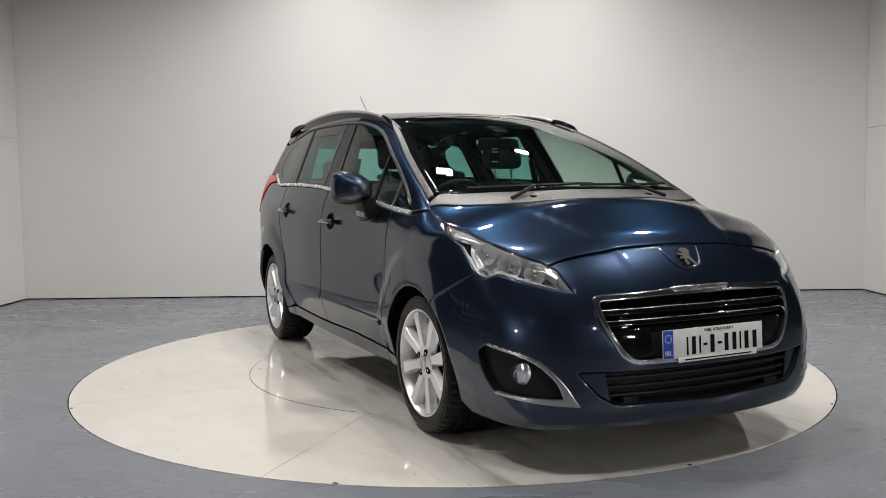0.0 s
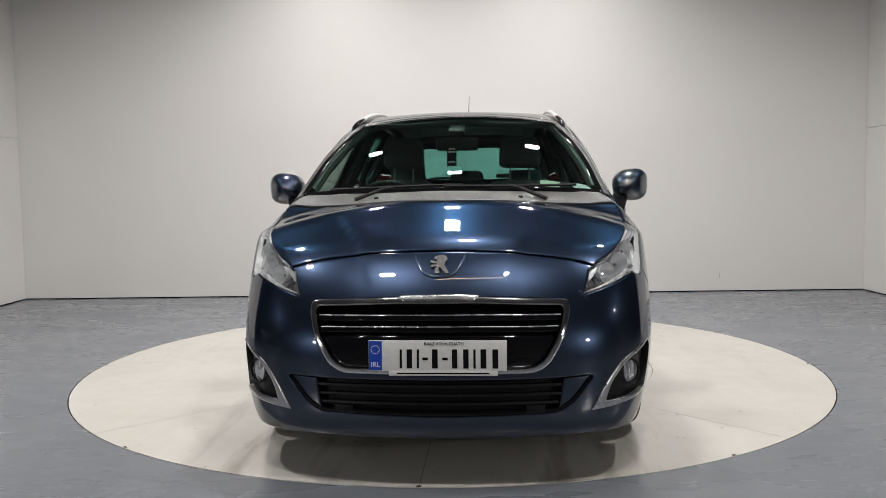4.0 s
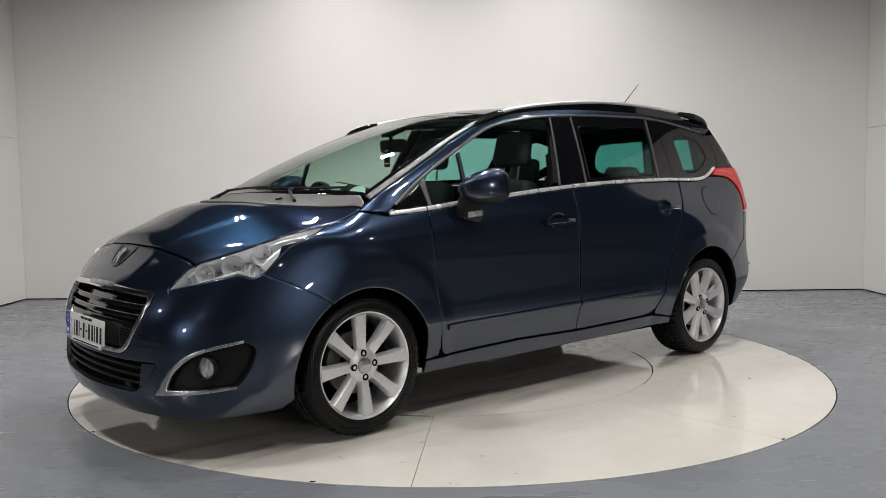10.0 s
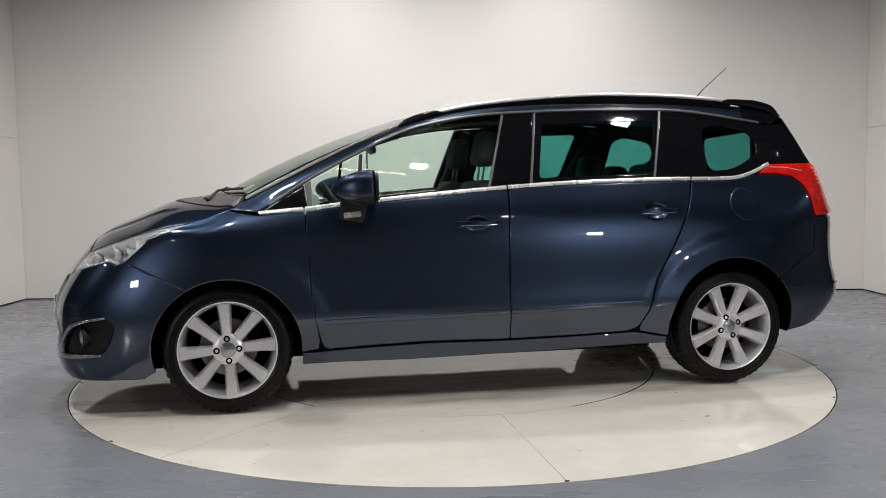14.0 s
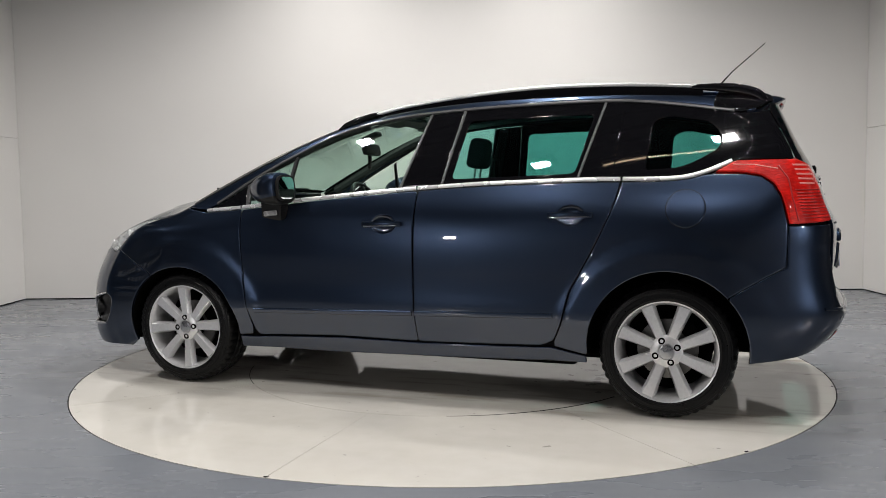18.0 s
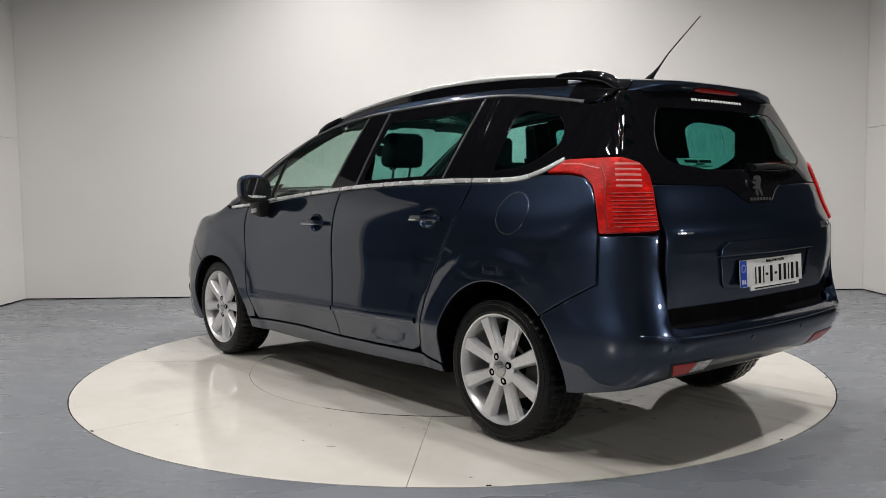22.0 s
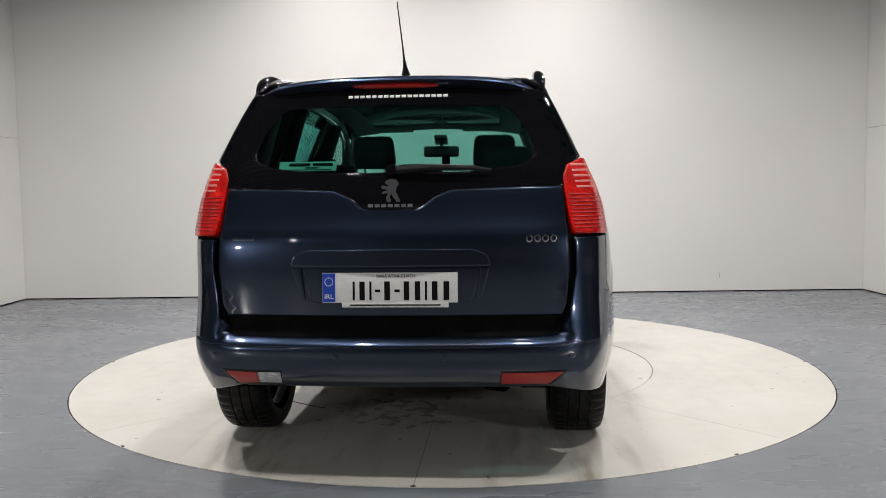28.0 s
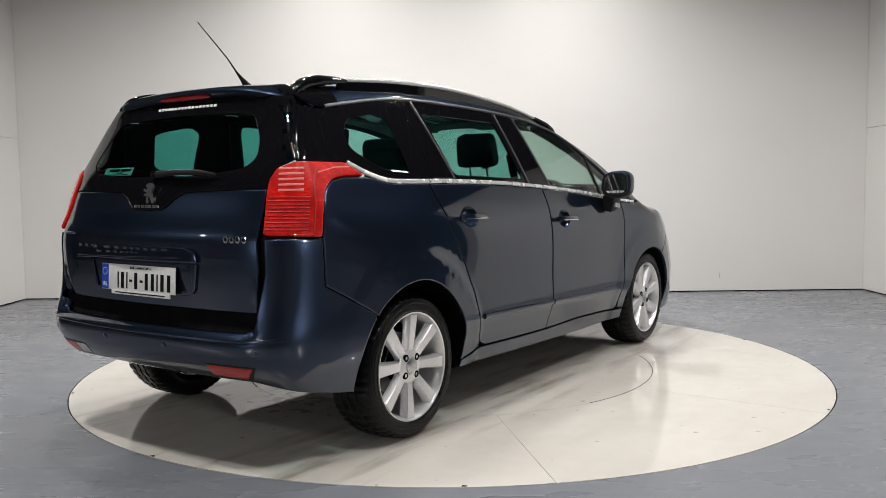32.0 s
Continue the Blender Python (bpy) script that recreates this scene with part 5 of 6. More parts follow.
def car_roof():
    rf = [(0.205, 0.0), (0.22, 0.4)] + [(x, float(SCREEN(x)) - 0.003) for x in (0.245, 0.1, -0.1, -0.5, -1.0)] + [(-1.02, 0.0)]
    panel("glass_roof", [rf[:-1] + [(x, -y) for x, y in rf[::-1][:-1]]], M_roofglass, car, mode="top", res=0.06, depth=0.005, both=True, label="dark panoramic glass roof")
    rf = [(-1.03, 0.0), (-1.01, 0.56), (-1.4, 0.56), (-1.70, 0.56), (-1.74, 0.3), (-1.75, 0.0)]
    panel("rear_roof", [rf[:-1] + [(x, -y) for x, y in rf[::-1][:-1]]], M_paint, car, mode="top", res=0.06)
    rf = [(0.25, 0.0), (0.25, 0.54), (-1.7, 0.54), (-1.7, 0.0)]
    panel("headlining", [rf[:-1] + [(x, -y) for x, y in rf[::-1][:-1]], fillet([(0.12, -0.40), (0.12, 0.40), (-0.86, 0.42), (-0.86, -0.42)], 0.05)], M_dash, car, mode="top", res=0.1, lift=-0.04, depth=0.01, both=True)
    for s in (1, -1):
        top = [(0.34, 1.486), (0.27, 1.508), (0.15, 1.537), (0.0, 1.566), (-0.3, 1.602), (-0.7, 1.630), (-1.1, 1.628), (-1.4, 1.612), (-1.6, 1.594)]
        line = spline([(x, s * (float(SCREEN(x)) - 0.003), z) for x, z in top], 8)
        ra = part("roof_rail", tube(line, [0.006, 0.008, 0.010] + [0.013] * (len(line) - 4) + [0.011], 14, flat=0.85), M_rail, car, "satin metal roof rail with black feet")
        bm = bmesh.new()
        rows = []
        for x, y, z in line[2:-2]:
            y = abs(y)
            lo, hi = float(up([x], [y])[0, 2]) - 0.02, z - 0.006
            lo = min(lo, hi - 0.01)
            rows.append([bm.verts.new((x, s * (y + d), zz)) for d, zz in ((0.010, lo), (0.006, hi), (-0.006, hi), (-0.010, lo))])
        for a, b in zip(rows, rows[1:]):
            for i in range(4):
                bm.faces.new((a[i], b[i], b[(i + 1) % 4], a[(i + 1) % 4]))
        bm.faces.new(rows[0])
        bm.faces.new(rows[-1])
        part("rail_base", bm, M_gloss, ra)
        tail = fillet([(-1.63, 0.515), (-1.60, 0.625), (-1.74, 0.625), (-1.83, 0.61), (-1.88, 0.57), (-1.86, 0.50), (-1.74, 0.50)], 0.02)
        panel("rail_tail", [tail], M_gloss, ra, mode="top", side=s, lift=0.005, gap=0, depth=0.02, soft=0.004, res=0.025)
        fx = spline([(-1.50, 1.598), (-1.60, 1.592), (-1.69, 1.582), (-1.77, 1.564), (-1.82, 1.538), (-1.845, 1.505)], 4)
        part("rail_foot", tube([(x, s * (0.567 + 0.012 * k / 20), z) for k, (x, z) in enumerate(fx)], [0.013 + 0.012 * min(1, k / 8) - 0.010 * max(0, (k - 14) / 6) for k in range(len(fx))], 14), M_gloss, ra)
        part("rail_foot", tube([(0.41, s * 0.608, 1.450), (0.37, s * 0.605, 1.470), (0.31, s * 0.597, 1.494), (0.22, s * 0.583, 1.520), (0.15, s * 0.580, 1.536)], [0.006, 0.017, 0.019, 0.017, 0.010], 12), M_gloss, ra)
    # aerial
    p = up([-1.572], [0.0])[0]
    ae = part("aerial", tube([(-1.555, 0, p[2] - 0.004), (-1.572, 0, p[2] + 0.02), (-1.60, 0, p[2] + 0.045), (-1.625, 0, p[2] + 0.068)], [0.028, 0.017, 0.009, 0.006], 12), M_black, car, "thin black whip aerial")
    part("aerial_mast", tube([(-1.622, 0, p[2] + 0.065), (-1.68, 0, 1.732), (-1.845, 0, 1.874)], [0.005, 0.0032, 0.0022], 8), M_black, ae)


def car_rear():
    half = [mid_z(0.636, -1)] + ends([(0.3, 0.636), (0.648, 0.636), (0.662, 0.68), (0.674, 0.81), (0.668, 0.93), (0.657, 1.10), (0.645, 1.125), (0.40, 1.122), (0.22, 1.115), (0.165, 1.09), (0.115, 1.052), (0.09, 1.045)], -1) + [mid_z(1.043, -1)]
    tg = panel("tailgate", [whole(half, -1)], M_paint, car, gap=0.0025, res=0.03)
    half = [mid_z(1.046, -1)] + ends([(0.088, 1.048), (0.113, 1.056), (0.163, 1.094), (0.22, 1.119), (0.40, 1.126), (0.648, 1.13), (0.655, 1.18)], -1) \
        + uz((-2.03, 0.672, 1.212), (-1.975, 0.712, 1.24), (-1.95, 0.687, 1.30), (-1.905, 0.65, 1.38), (-1.86, 0.612, 1.47), (-1.862, 0.60, 1.497)) + ends([(0.5, 1.505), (0.3, 1.508)], -1) + [mid_z(1.510, -1)]
    rear = whole(half, -1)
    clear = whole([mid_z(1.175, -1)] + ends([(0.3, 1.175), (0.50, 1.20), (0.56, 1.24), (0.535, 1.33), (0.47, 1.42), (0.43, 1.445)], -1) + [mid_z(1.455, -1)], -1)
    rw = panel("tailgate_window", [rear], M_glassR, car, gap=0.002, lift=0.0, depth=0.004, both=True, label="dark tinted tailgate window")
    panel("dark_border", [rear, fillet(clear, 0.05)], M_gloss, rw, lift=0.0008, gap=-0.006, depth=0.001, res=0.04, soft=0)
    # lettering and sticker, as bars
    for k in range(17):
        y = 0.19 - 0.0237 * k
        u = [float(from_end([abs(v)], [1.49], -1)[0, 0]) for v in (y, y - 0.018)]
        u = [uu if v >= 0 else -2 * UEND - uu for uu, v in zip(u, (y, y - 0.018))]
        panel("lettering", [[(u[0], 1.480), (u[0], 1.491), (u[1], 1.491), (u[1], 1.480)]], M_sticker, rw, lift=0.0015, gap=0, depth=0.001, soft=0)
    st = ends([(0.22, 1.195), (0.22, 1.232), (0.45, 1.232), (0.45, 1.195)], -1)
    sk = panel("window_sticker", [st], M_paper, rw, lift=-0.009, gap=0, depth=0.001, soft=0)
    for z0, z1, y0, y1 in ((1.214, 1.226, 0.235, 0.315), (1.214, 1.226, 0.325, 0.41), (1.205, 1.210, 0.29, 0.345), (1.1985, 1.201, 0.24, 0.44)):
        panel("lettering", [ends([(y0, z0), (y0, z1), (y1, z1), (y1, z0)], -1)], M_ink, rw, lift=-0.0075, gap=0, depth=0.0005, soft=0)
    # spoiler
    bm = bmesh.new()
    rows = []
    for k in range(33):
        y = -0.555 + 1.11 * k / 32
        s = abs(y)
        dx = float(tail_y(s)) * 0.9 + 0.07 * max(0, (s - 0.42) / 0.15) ** 2
        z0 = float(up([-1.70], [y * 0.93])[0, 2]) if s < 0.59 else float(up([-1.70], [0.55])[0, 2])
        dz = -0.05 * (s / 0.6) ** 4
        prof = [(-1.70, z0 + 0.001), (-1.77, z0 - 0.006), (-1.85 + dx * 0.5, 1.577 + dz), (-1.92 + dx, 1.566 + dz), (-1.948 + dx, 1.556 + dz), (-1.952 + dx, 1.549 + dz), (-1.942 + dx, 1.541 + dz), (-1.905 + dx, 1.505 + dz * 0.8), (-1.85 + dx, 1.495 + dz * 0.8)]
        rows.append([bm.verts.new((x, y, z - (0.012 * (s / 0.6) ** 2 if i > 1 else 0))) for i, (x, z) in enumerate(prof)])
    for a, b in zip(rows, rows[1:]):
        for i in range(len(a) - 1):
            bm.faces.new((a[i], b[i], b[i + 1], a[i + 1]))
    bm.faces.new(rows[0])
    bm.faces.new(rows[-1])
    spo = part("spoiler", bm, M_paint, car)
    line = [(-1.932 + float(tail_y(abs(y))) * 0.9, y, 1.529 - 0.012 * (y / 0.6) ** 2) for y in np.linspace(-0.17, 0.17, 9)]
    part("brake_light", tube(line, [0.005, 0.0115] + [0.0125] * 5 + [0.0115, 0.005], 10), M_dark_red, spo, "red high brake light")
    # bumper
    half = [mid_z(0.566, -1)] + ends([(0.4, 0.566), (0.60, 0.568), (0.64, 0.58)], -1) + uz((-2.13, 0.658, 0.66), (-2.10, 0.676, 0.80), (-2.098, 0.672, 0.931), (-1.930, 0.815, 0.929), (-1.928, 0.82, 0.737), (-1.697, 0.599)) \
        + uz(*arch(HUB_R, HUB_Z + 0.005, 0.376, 0.384, 139, 187, 10)) + uz((-1.9, 0.83, 0.295), (-2.05, 0.77, 0.318)) + ends([(0.6, 0.358), (0.3, 0.361)], -1) + [mid_z(0.361, -1)]
    bp = panel("rear_bumper", [whole(half, -1)], M_paint, car, res=0.03, gap=0.001)
    half = [mid_z(0.64, -1)] + ends([(0.3, 0.64), (0.648, 0.64), (0.64, 0.59), (0.60, 0.572), (0.4, 0.57)], -1) + [mid_z(0.57, -1)]
    # plain black in place of the shade in this recess
    panel("loading_sill", [whole(half, -1)], M_gap_shade, bp, lift=-0.09, depth=0.01, gap=-0.03)
    half = [mid_z(0.356, -1)] + ends([(0.3, 0.356), (0.6, 0.352)], -1) + uz((-2.05, 0.77, 0.325), (-2.04, 0.74, 0.322)) + ends([(0.5, 0.325), (0.2, 0.327)], -1) + [mid_z(0.322, -1)]
    panel("valance", [whole(half, -1)], M_black, bp, lift=-0.03, gap=0.001, label="dark scuffed plastic valance")
    for s in (1, -1):
        red = [(0.648, 0.428), (0.52, 0.426), (0.52, 0.378), (0.605, 0.372)] if s == 1 else [(0.648, 0.428), (0.415, 0.428), (0.41, 0.378), (0.59, 0.374)]
        panel("reflector_recess", [fillet(ends([(y * 1.012 + (0.008 if k in (0, 3) else -0.010), z + (0.007 if k < 2 else -0.007)) for k, (y, z) in enumerate(red if s == -1 else [red[0], (0.425, 0.428), (0.43, 0.378), red[3]])], -1), 0.006)], M_black, bp, side=s, lift=0.0012, gap=0, depth=0.006, soft=0.001, res=0.025)
        panel("reflector", [fillet(ends(red, -1), 0.006)], M_reflex, bp, side=s, lift=0.0035, gap=0, depth=0.008, soft=0.002, res=0.025)
        if s == 1:
            panel("reversing_lamp", [fillet(ends([(0.519, 0.426), (0.425, 0.428), (0.43, 0.378), (0.519, 0.378)], -1), 0.006)], M_clear, bp, side=s, lift=0.0035, gap=0, depth=0.008, soft=0.002, res=0.025)
        for y in (0.203, 0.676):
            u = ends([(y, 0.493)], -1)[0]
            ring = [(u[0] + 0.011 * math.cos(2 * math.pi * k / 14), u[1] + 0.011 * math.sin(2 * math.pi * k / 14)) for k in range(14)]
            panel("parking_sensor", [ring], M_paint, bp, side=s, lift=0.002, gap=0, depth=0.004, soft=0.001, res=0.02)
    line = [mid_z(0.535, -1)] + ends([(0.3, 0.535), (0.62, 0.537)], -1) + uz((-2.1, 0.775, 0.545))
    line = line[::-1] + [(-2 * UEND - u, z) for u, z in line[1:]]
    strip("bumper_crease", line, 0.014, 0.007, M_paint, bp)
    # plate recess and grip on the tailgate
    panel("tailgate_grip", [fillet(whole([mid_z(0.893, -1)] + ends([(0.31, 0.892), (0.365, 0.872), (0.378, 0.832)], -1) + [mid_z(0.830, -1)], -1), 0.012)], M_paint, tg, lift=0.020, gap=0, depth=0.025, soft=0.008, res=0.025)
    rec = whole([mid_z(0.826, -1)] + ends([(0.335, 0.826), (0.318, 0.72), (0.30, 0.692)], -1) + [mid_z(0.69, -1)], -1)
    panel("plate_recess", [fillet(rec, 0.012)], M_paint, tg, lift=0.003, gap=0, depth=0.006, soft=0.003)
    for s in (1, -1):
        fin = ends([(0.372, 0.826), (0.338, 0.826), (0.325, 0.70), (0.345, 0.72)], -1)
        panel("recess_cheek", [fillet(fin, 0.006)], M_paint, tg, side=s, lift=0.014, gap=0, depth=0.02, soft=0.006, res=0.02)
    plate(pose(-2.206, 0.0, 0.752) @ pose(0, 0, 0, 90, 0, -90) @ pose(0, 0, 0, -3, 0, 0))
    emblem(pose(-2.128, 0.0, 1.112) @ pose(0, 0, 0, 90, 0, -90) @ pose(0, 0, 0, -6, 0, 0), 0.088)
    m = pose(-2.149, 0.0, 1.056) @ pose(0, 0, 0, 90, 0, -90)
    for k in range(7):
        part("badge_bar", soft_box(0.019, 0.013, 0.004, 0.001, m @ pose(-0.075 + 0.025 * k, 0, 0)), M_chrome, tg, smooth=False)
    for y, z, n, w, h in ((-0.565, 0.929, 4, 0.026, 0.03), (0.565, 0.933, 5, 0.014, 0.010)):
        for k in range(n):
            yy = y + (k - (n - 1) / 2) * (w + 0.004)
            p = shoot(np.array([[-0.9, abs(yy), z]]), np.array([[-1.0, 0, 0]]))[0]
            a = math.degrees(math.atan2(float(normals(p[None])[0][1]), 1.0)) * (1 if yy > 0 else -1)
            part("badge_bar", lathe([(w * 0.5, -0.002), (w * 0.5, 0.004), (w * 0.3, 0.005), (w * 0.28, -0.002)], 16, m=pose(p[0], yy, z) @ pose(0, 0, 0, 90, 0, -90 - a) @ Matrix.Diagonal((1, h / w, 1, 1))), M_chrome, tg, smooth=False)
    # wiper
    wi = part("rear_wiper", tube([(-2.103, -0.02, 1.19), (-2.112, -0.15, 1.198), (-2.106, -0.3, 1.195), (-2.090, -0.38, 1.185)], [0.016, 0.013, 0.011, 0.006], 8), M_black, car, "black rear wiper lying level")
    part("wiper_pivot", lathe([(0.024, 0), (0.022, 0.02), (0, 0.026)], 16, m=pose(-2.090, 0.0, 1.188) @ pose(0, 0, 0, 0, -80, 0)), M_gloss, wi)


def mirror(s):
    """Door mirror: rounded shell, black lower skin, stalk, glass and side repeater."""
    bm = bmesh.new()
    bmesh.ops.create_uvsphere(bm, u_segments=32, v_segments=20, radius=1.0)
    for v in bm.verts:
        x, y, z = v.co
        k = 0.74
        x, y, z = (math.copysign(abs(c) ** k, c) for c in (x, y, z))
        if x < -0.35:
            x = -0.35 - (abs(x) - 0.35) * 0.12
        wide = 1.0 - 0.30 * max(0, x)
        zz = z * 0.086 * (1 - 0.25 * max(0, x)) - (0.012 * max(0, x) if z > 0 else 0)
        v.co = Vector((x * 0.160 + 0.012 * y, y * 0.095 * wide - 0.02 * max(0, x), zz + 0.010 * (y if z > 0 else 0)))
    for v in bm.verts:
        v.co.y *= 1 if s == 1 else -1
    shell_top = bm.copy()
    for b, keep in ((bm, 1), (shell_top, -1)):
        bmesh.ops.bisect_plane(b, geom=b.verts[:] + b.edges[:] + b.faces[:], plane_co=(0, 0, -0.045), plane_no=(0.12, 0, 1), clear_inner=keep == 1, clear_outer=keep == -1)
    m = pose(0.635, s * 0.945, 1.122, 0, 2, s * -6)
    bmesh.ops.transform(bm, matrix=m, verts=bm.verts)
    ob = part("door_mirror", bm, M_paint, car, "blue door mirror with a black foot")
    bmesh.ops.transform(shell_top, matrix=m, verts=shell_top.verts)
    part("lower_skin", shell_top, M_black, ob)
    rim = [(-0.078, -0.066), (0.078, -0.066), (0.078, 0.068), (-0.078, 0.068)]
    part("mirror_bezel", prism(fillet(rim, 0.05, 6), 0.014, m @ pose(-0.074, 0, 0.002, 90, 0, 90)), M_black, ob)
    part("mirror_glass", prism(fillet([(a * 0.88, b * 0.88) for a, b in rim], 0.045, 6), 0.003, m @ pose(-0.0755, 0, 0.002, 90, 0, 90)), M_mirror, ob)
    foot = soft_box(0.125, 0.075, 0.105, 0.018, pose(0.685, s * 0.872, 1.012, s * -14, -10, 0), taper=1.1)
    part("mirror_foot", foot, M_black, ob)
    part("side_repeater", soft_box(0.088, 0.014, 0.030, 0.008, pose(0.690, s * 0.910, 0.990, 0, 6, s * -6)), M_clear, ob)


def wheel(x, s, turn):
    """Eight-spoke alloy wheel; local z points outwards along the axle."""
    ob = part("wheel", lathe([(0.070, -0.045), (0.078, -0.012), (0.062, -0.002), (0.040, 0.0), (0.036, -0.006), (0, -0.006)], 48), M_rim, car, "silver eight-spoke alloy wheel with a black tyre")
    n = 144
    prof = [(0.240, 0.006), (0.246, 0.012), (0.256, 0.0155), (0.258, 0.0135), (0.261, 0.0135), (0.263, 0.016), (0.279, 0.0155), (0.281, 0.0135), (0.284, 0.0135), (0.286, 0.0145), (0.296, 0.0115), (0.2975, 0.009), (0.301, 0.008), (0.3025, 0.0085), (0.310, 0.003), (0.318, -0.010), (0.324, -0.030), (0.325, -0.055), (0.318, -0.058), (0.318, -0.066), (0.3255, -0.069), (0.3255, -0.100), (0.318, -0.103), (0.318, -0.112),
            (0.3255, -0.115), (0.3255, -0.145), (0.318, -0.148), (0.318, -0.156), (0.325, -0.159), (0.324, -0.184), (0.318, -0.203), (0.305, -0.218), (0.28, -0.224), (0.24, -0.215)]
    bm = bmesh.new()
    rings = []
    for r, h in prof:
        ring = []
        for i in range(n):
            a = 2 * math.pi * i / n
            rr = r - (0.007 if (i % 3 == 0 and r > 0.3095 and (h > -0.056 or h < -0.158)) else 0) - (0.005 if (i % 4 == 1 and r > 0.3252) else 0)
            ring.append(bm.verts.new((rr * math.cos(a), rr * math.sin(a), h)))
        rings.append(ring)
    for a, b in zip(rings, rings[1:]):
        for i in range(n):
            bm.faces.new((a[i], b[i], b[(i + 1) % n], a[(i + 1) % n]))
    part("tyre", bm, M_tyre, ob, "black road tyre with worn tread")
    part("rim", lathe([(0.243, 0.004), (0.246, 0.008), (0.244, 0.012), (0.238, 0.010), (0.230, -0.004), (0.222, -0.03), (0.216, -0.08), (0.214, -0.2)], 72), M_rim, ob)
    spoke = bmesh.new()
    rows = []
    for r, w, zf, d in ((0.050, 0.022, -0.012, 0.03), (0.085, 0.021, -0.006, 0.034), (0.15, 0.024, 0.000, 0.034), (0.20, 0.0275, 0.004, 0.036), (0.232, 0.031, 0.005, 0.036)):
        rows.append([spoke.verts.new((r, y, z)) for y, z in ((-w - 0.007, zf - d), (-w, zf - 0.007), (-w * 0.82, zf), (w * 0.82, zf), (w, zf - 0.007), (w + 0.007, zf - d))])
    for a, b in zip(rows, rows[1:]):
        for i in range(5):
            spoke.faces.new((a[i], b[i], b[i + 1], a[i + 1]))
        spoke.faces.new((a[5], b[5], b[0], a[0]))
    spoke.faces.new(rows[0])
    spoke.faces.new(rows[-1][::-1])
    first = part("spoke", spoke, M_rim, ob)
    for k in range(8):
        o = first if k == 0 else new("spoke", first.data)
        o.parent = ob
        o.matrix_basis = pose(0, 0, 0, 0, 0, 45 * k + 1)
    bolt = part("wheel_bolt", lathe([(0.0165, -0.012), (0.0165, 0.003), (0.014, 0.005), (0.009, 0.005), (0.007, -0.003), (0, -0.003)], 14), M_under, ob)
    for k in range(4):
        o = bolt if k == 0 else new("wheel_bolt", bolt.data)
        o.parent = ob
        a = radians(90 * k + 1)
        o.matrix_basis = pose(0.055 * math.cos(a), 0.055 * math.sin(a), -0.004)
    part("hub_cap", lathe([(0.034, -0.004), (0.033, 0.001), (0.026, 0.003), (0, 0.0035)], 28), M_satin, ob)
    part("brake_disc", lathe([(0.075, -0.09), (0.145, -0.09), (0.145, -0.112), (0.075, -0.112)], 48), M_steel, ob)
    part("brake_caliper", soft_box(0.07, 0.13, 0.06, 0.012, pose(0.125, 0.06, -0.10, 0, 0, 25)), M_under, ob)
    part("wheel_back", lathe([(0.21, -0.16), (0.05, -0.155), (0, -0.155)], 32), M_under, ob)
    base = Matrix.Translation((x, s * 0.846, HUB_Z)) @ Vector((0, s, 0)).to_track_quat("Z", "X").to_matrix().to_4x4()
    ob.matrix_basis = base @ pose(0, 0, 0, 0, 0, turn)


def seat(x, y, zc=0.0, head=1.335, wide=0.5, h=0.60):
    """Fabric seat: cushion, backrest and head restraint."""
    ob = part("seat", soft_box(0.50, wide, 0.19, 0.06, pose(x + 0.05, y, 0.52 + zc, 0, -6, 0), seg=3), M_fabric, car, "charcoal fabric seat")
    part("backrest", soft_box(0.17, wide * 0.96, h, 0.065, pose(x - 0.24, y, 0.86 + zc, 0, -14, 0), taper=0.86, seg=3), M_fabric, ob)
    part("head_restraint", soft_box(0.11, 0.27, 0.20, 0.05, pose(x - 0.34, y, head, 0, -10, 0), taper=0.9, seg=3), M_fabric, ob)
    for d in (-0.06, 0.06):
        part("restraint_post", tube([(x - 0.31, y + d, head - 0.2), (x - 0.335, y + d, head - 0.05)], 0.006, 8), M_steel, ob)


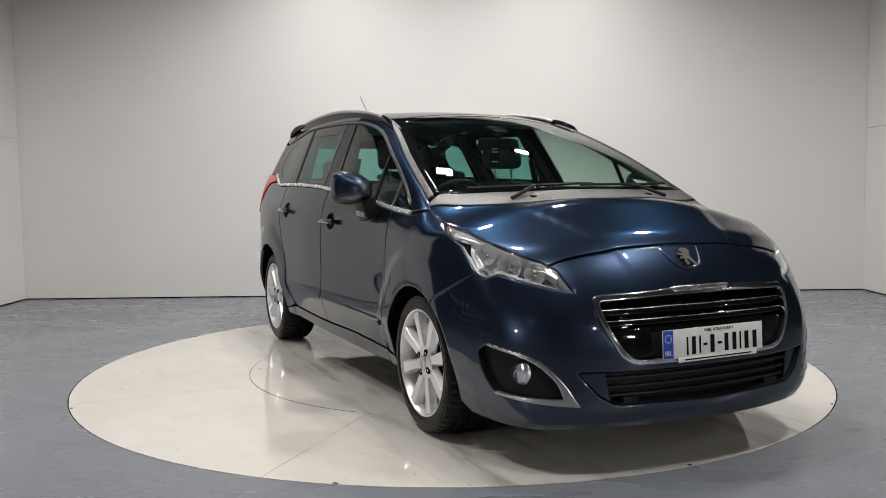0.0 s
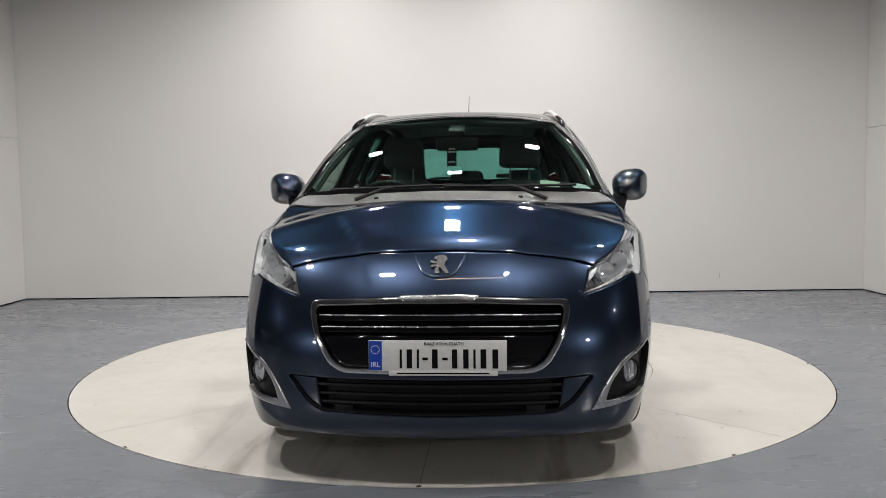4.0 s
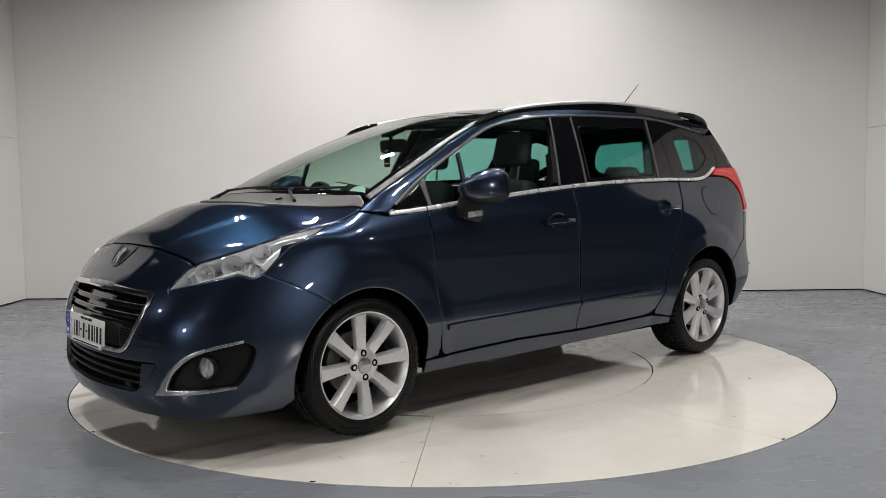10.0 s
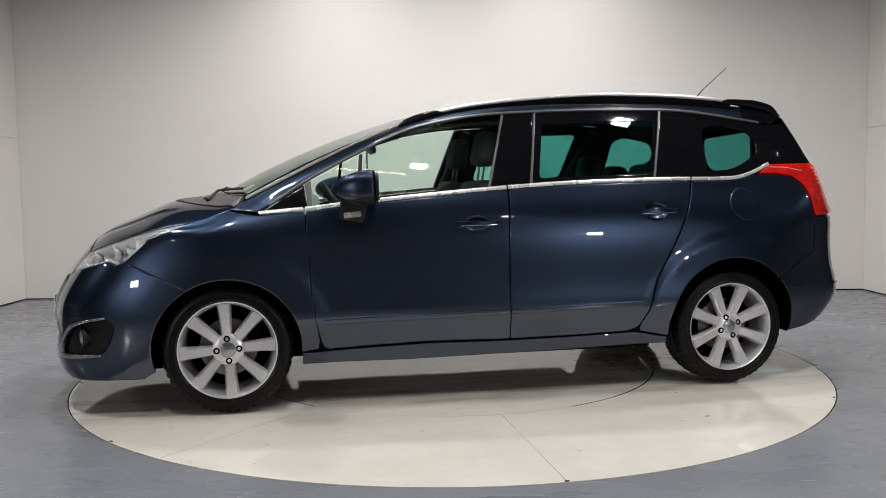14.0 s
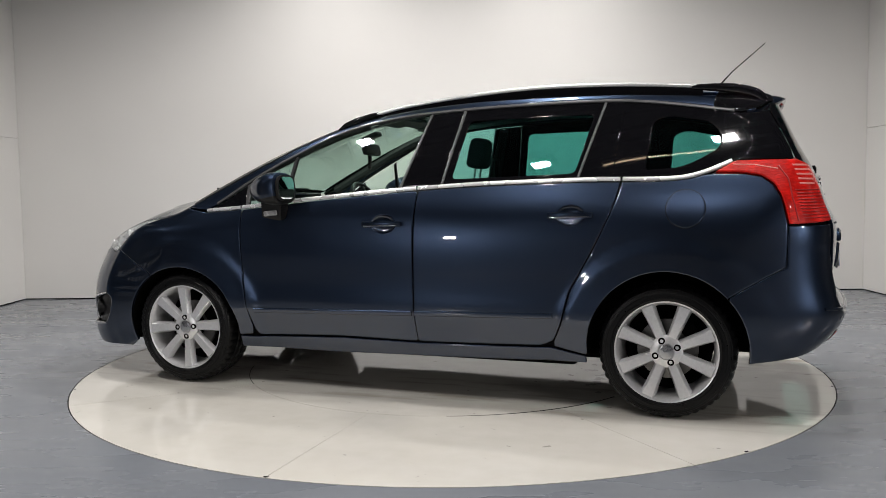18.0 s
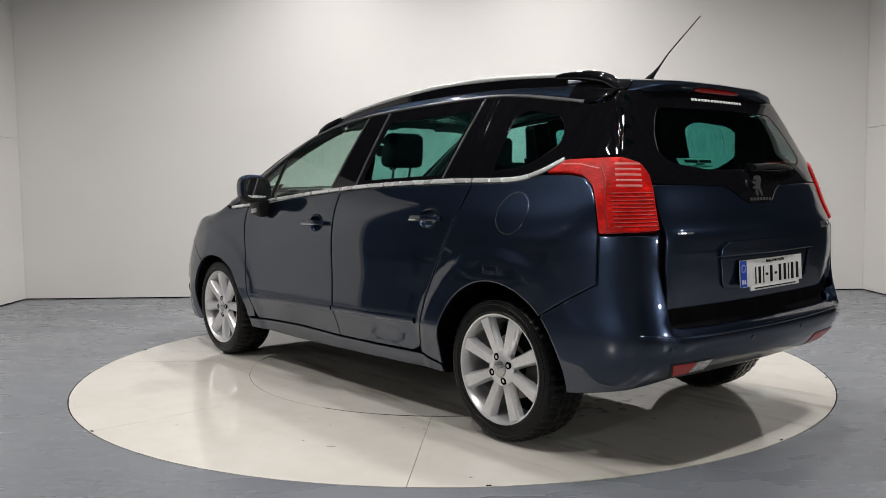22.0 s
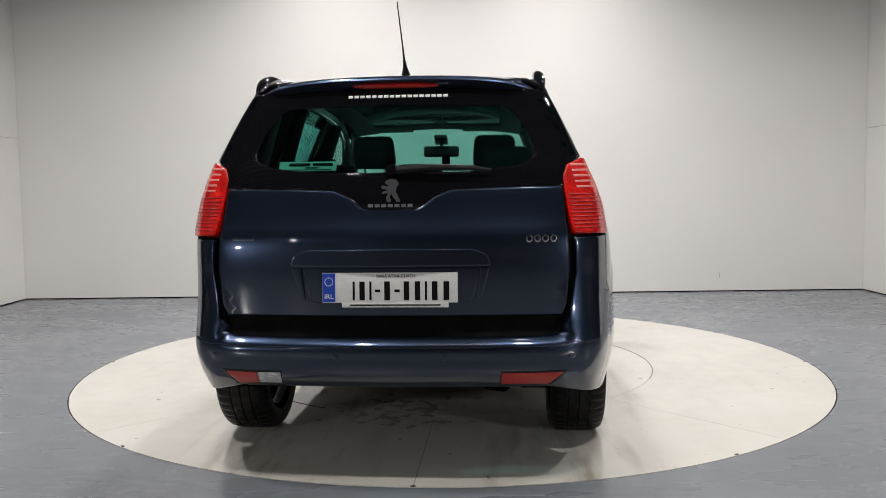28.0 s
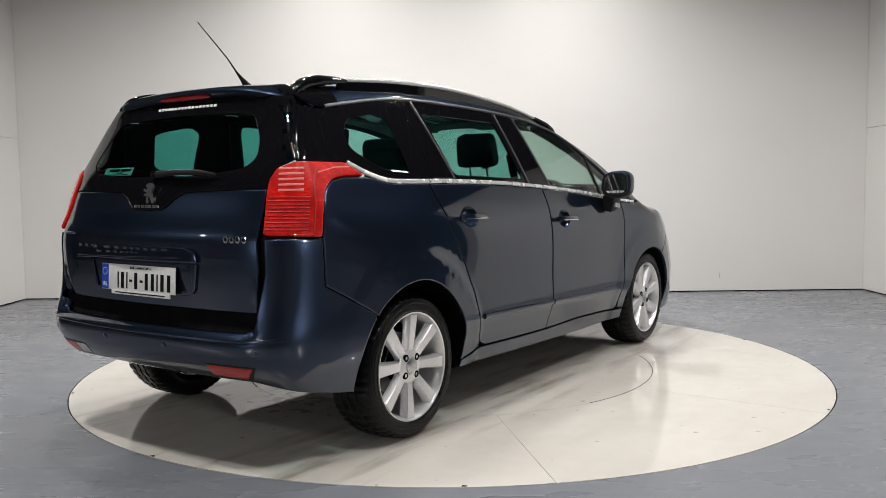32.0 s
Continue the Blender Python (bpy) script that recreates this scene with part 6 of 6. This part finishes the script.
def cabin():
    # black skin behind the panels, its colour standing in for shade in the gaps
    for s in (1, -1):
        half = uz((1.72, 0.82, 0.90), (1.5, 0.85, 0.93), (1.3, 0.96), (1.1, 0.985), (0.6, 1.03), (0, 1.09), (-0.6, 1.12), (-1.2, 1.13), (-1.5, 1.13), (-1.62, 1.14), (-1.95, 0.80, 1.0), (-2.1, 0.667, 1.0)) + [(-UEND, 1.0), (-UEND, 0.36)] \
            + uz((-2.1, 0.74, 0.36), (-1.83, 0.33)) + uz(*arch(HUB_R, HUB_Z + 0.01, 0.395, 0.40, 178, 2)) + uz((-0.97, 0.26), (0.93, 0.24)) + uz(*arch(HUB_F, HUB_Z, 0.382, 0.372, 182, 6)) + uz((1.73, 0.82, 0.45))
        panel("inner_shell", [half], M_gap_shade, car, side=s, lift=-0.024, gap=0, res=0.08, depth=0.01)
    bm = soft_box(3.3, 1.16, 0.06, 0.02, pose(0.15, 0, 0.25))
    soft_box(1.85, 1.56, 0.06, 0.02, pose(-0.04, 0, 0.25), bm)
    soft_box(0.5, 0.9, 0.08, 0.03, pose(-1.72, 0, 0.36), bm)
    part("floor_pan", bm, M_under, car)
    # unseen tray, added to block light on the disc under the front bumper
    bm = soft_box(0.62, 1.16, 0.025, 0.01, pose(1.60, 0, 0.205))
    soft_box(0.24, 0.80, 0.022, 0.01, pose(1.97, 0, 0.205), bm)
    part("undertray", bm, M_under, car)
    part("exhaust", tube([(-0.6, -0.2, 0.2), (-1.2, -0.3, 0.22), (-1.6, -0.35, 0.25), (-1.80, -0.42, 0.29)], 0.03, 12), M_under, car)
    part("rear_axle", tube([(HUB_R, -0.7, 0.3), (HUB_R + 0.12, -0.4, 0.27), (HUB_R + 0.12, 0.4, 0.27), (HUB_R, 0.7, 0.3)], 0.035, 10), M_under, car)
    part("front_axle", tube([(HUB_F, -0.7, 0.3), (HUB_F, -0.3, 0.25), (HUB_F, 0.3, 0.25), (HUB_F, 0.7, 0.3)], 0.035, 10), M_under, car)
    # added black block, keeps the seams round the bonnet dark
    part("engine_bay", soft_box(0.75, 1.05, 0.55, 0.08, pose(1.62, 0, 0.56)), M_under, car)
    # dashboard
    bm = bmesh.new()
    rows = []
    for k in range(31):
        y = -0.74 + 1.48 * k / 30
        hump = 0.085 * math.exp(-(((y + 0.37) / 0.19) ** 4))
        prof = [(1.40, 0.98), (1.33, 1.045), (1.12, 1.04), (0.95, 1.015 + hump * 0.5), (0.84, 1.005 + hump), (0.80, 0.985 + hump), (0.80, 0.90), (0.84, 0.72), (0.92, 0.55)]
        rows.append([bm.verts.new((x - 0.12 * (y / 0.75) ** 2 * (x > 1.1), y, z - 0.03 * (y / 0.75) ** 4)) for x, z in prof])
    for a, b in zip(rows, rows[1:]):
        for i in range(len(a) - 1):
            bm.faces.new((a[i], b[i], b[i + 1], a[i + 1]))
    part("dashboard", bm, M_dash, car, "dark grey dashboard with an instrument hood")
    m = pose(0.68, -0.37, 0.985, 0, -62, 0)
    ring = [(0.185 * math.cos(2 * math.pi * k / 40), 0.185 * math.sin(2 * math.pi * k / 40), 0) for k in range(41)]
    bm = tube(ring, 0.016, 10)
    bmesh.ops.transform(bm, matrix=m, verts=bm.verts)
    sw = part("steering_wheel", bm, M_black, car, "black three-spoke steering wheel")
    part("wheel_boss", soft_box(0.13, 0.16, 0.05, 0.02, m), M_black, sw)
    for a in (90, 200, 340):
        part("wheel_spoke", soft_box(0.15, 0.03, 0.018, 0.005, m @ pose(0, 0, 0, 0, 0, a) @ pose(0.11, 0, 0)), M_black, sw)
    rm = part("interior_mirror", soft_box(0.03, 0.24, 0.075, 0.018, pose(0.49, 0, 1.362, 0, 12, 0)), M_black, car, "black interior mirror")
    part("mirror_stem", tube([(0.50, 0, 1.39), (0.52, 0, 1.43)], 0.012), M_black, rm)
    part("sensor_cover", soft_box(0.12, 0.09, 0.03, 0.012, pose(0.49, 0, 1.442, 0, 20, 0)), M_black, rm)
    tag = part("hanging_tag", soft_box(0.003, 0.055, 0.12, 0.001, pose(0.515, -0.03, 1.30)), M_ink, car, "black paper tag hung from the mirror")
    part("tag_string", tube([(0.515, -0.03, 1.36), (0.505, -0.02, 1.38)], 0.0015, 5), M_ink, tag)
    for z, w in ((1.335, 0.035), (1.318, 0.04), (1.262, 0.04)):
        part("lettering", soft_box(0.001, w, 0.005, 0, pose(0.5185, -0.03, z)), M_sticker, tag, smooth=False)
    seat(0.22, 0.37)
    seat(0.22, -0.37)
    for y in (0.44, 0.0, -0.44):
        seat(-0.72, y, 0.06, head=1.14 if y >= 0 else 1.22, wide=0.42, h=0.52)
    for s in (1, -1):
        part("sun_visor", soft_box(0.16, 0.36, 0.02, 0.008, pose(0.16, s * 0.34, 1.500, 0, 9, 0)), M_dash, car)
        line = [(x, s * (y - 0.04), z - 0.02) for x, y, z in [edge3(v) for v in (1.1, 0.85, 0.6, 0.4, 0.25)]]
        part("pillar_trim", tube(line, 0.03, 8), M_grey, car)
        part("belt_anchor", tube([(-0.16, s * 0.62, 1.30), (-0.14, s * 0.70, 0.9)], 0.022, 6), M_black, car)
        for x0, x1 in ((-0.20, -0.1), (-1.12, -0.98)):
            part("post_trim", tube([(x0 - 0.03, s * 0.575, 1.49), (x1, s * 0.745, 1.12)], [0.03, 0.045], 8), M_black, car)
        part("rear_trim", soft_box(0.16, 0.05, 0.30, 0.02, pose(-1.76, s * 0.585, 1.31, s * 20, -12, 0)), M_black, car)


for s in (1, -1):
    car_flank(s)
    lamp_front(s)
    lamp_rear(s)
    fog(s)
    mirror(s)
car_front()
car_roof()
car_rear()
wheel(HUB_F, 1, -87)
wheel(HUB_F, -1, 60)
wheel(HUB_R, 1, -68)
wheel(HUB_R, -1, 40)
cabin()


def motions():
    walk(table, [(t, pose(0, 0, 0, 0, 0, a)) for t, a in TURN])
    walk(car, [(t, pose(0, 0, 0, 0, 0, a) @ pose(0, CAR_Y, 0.0)) for t, a in TURN])


motions()
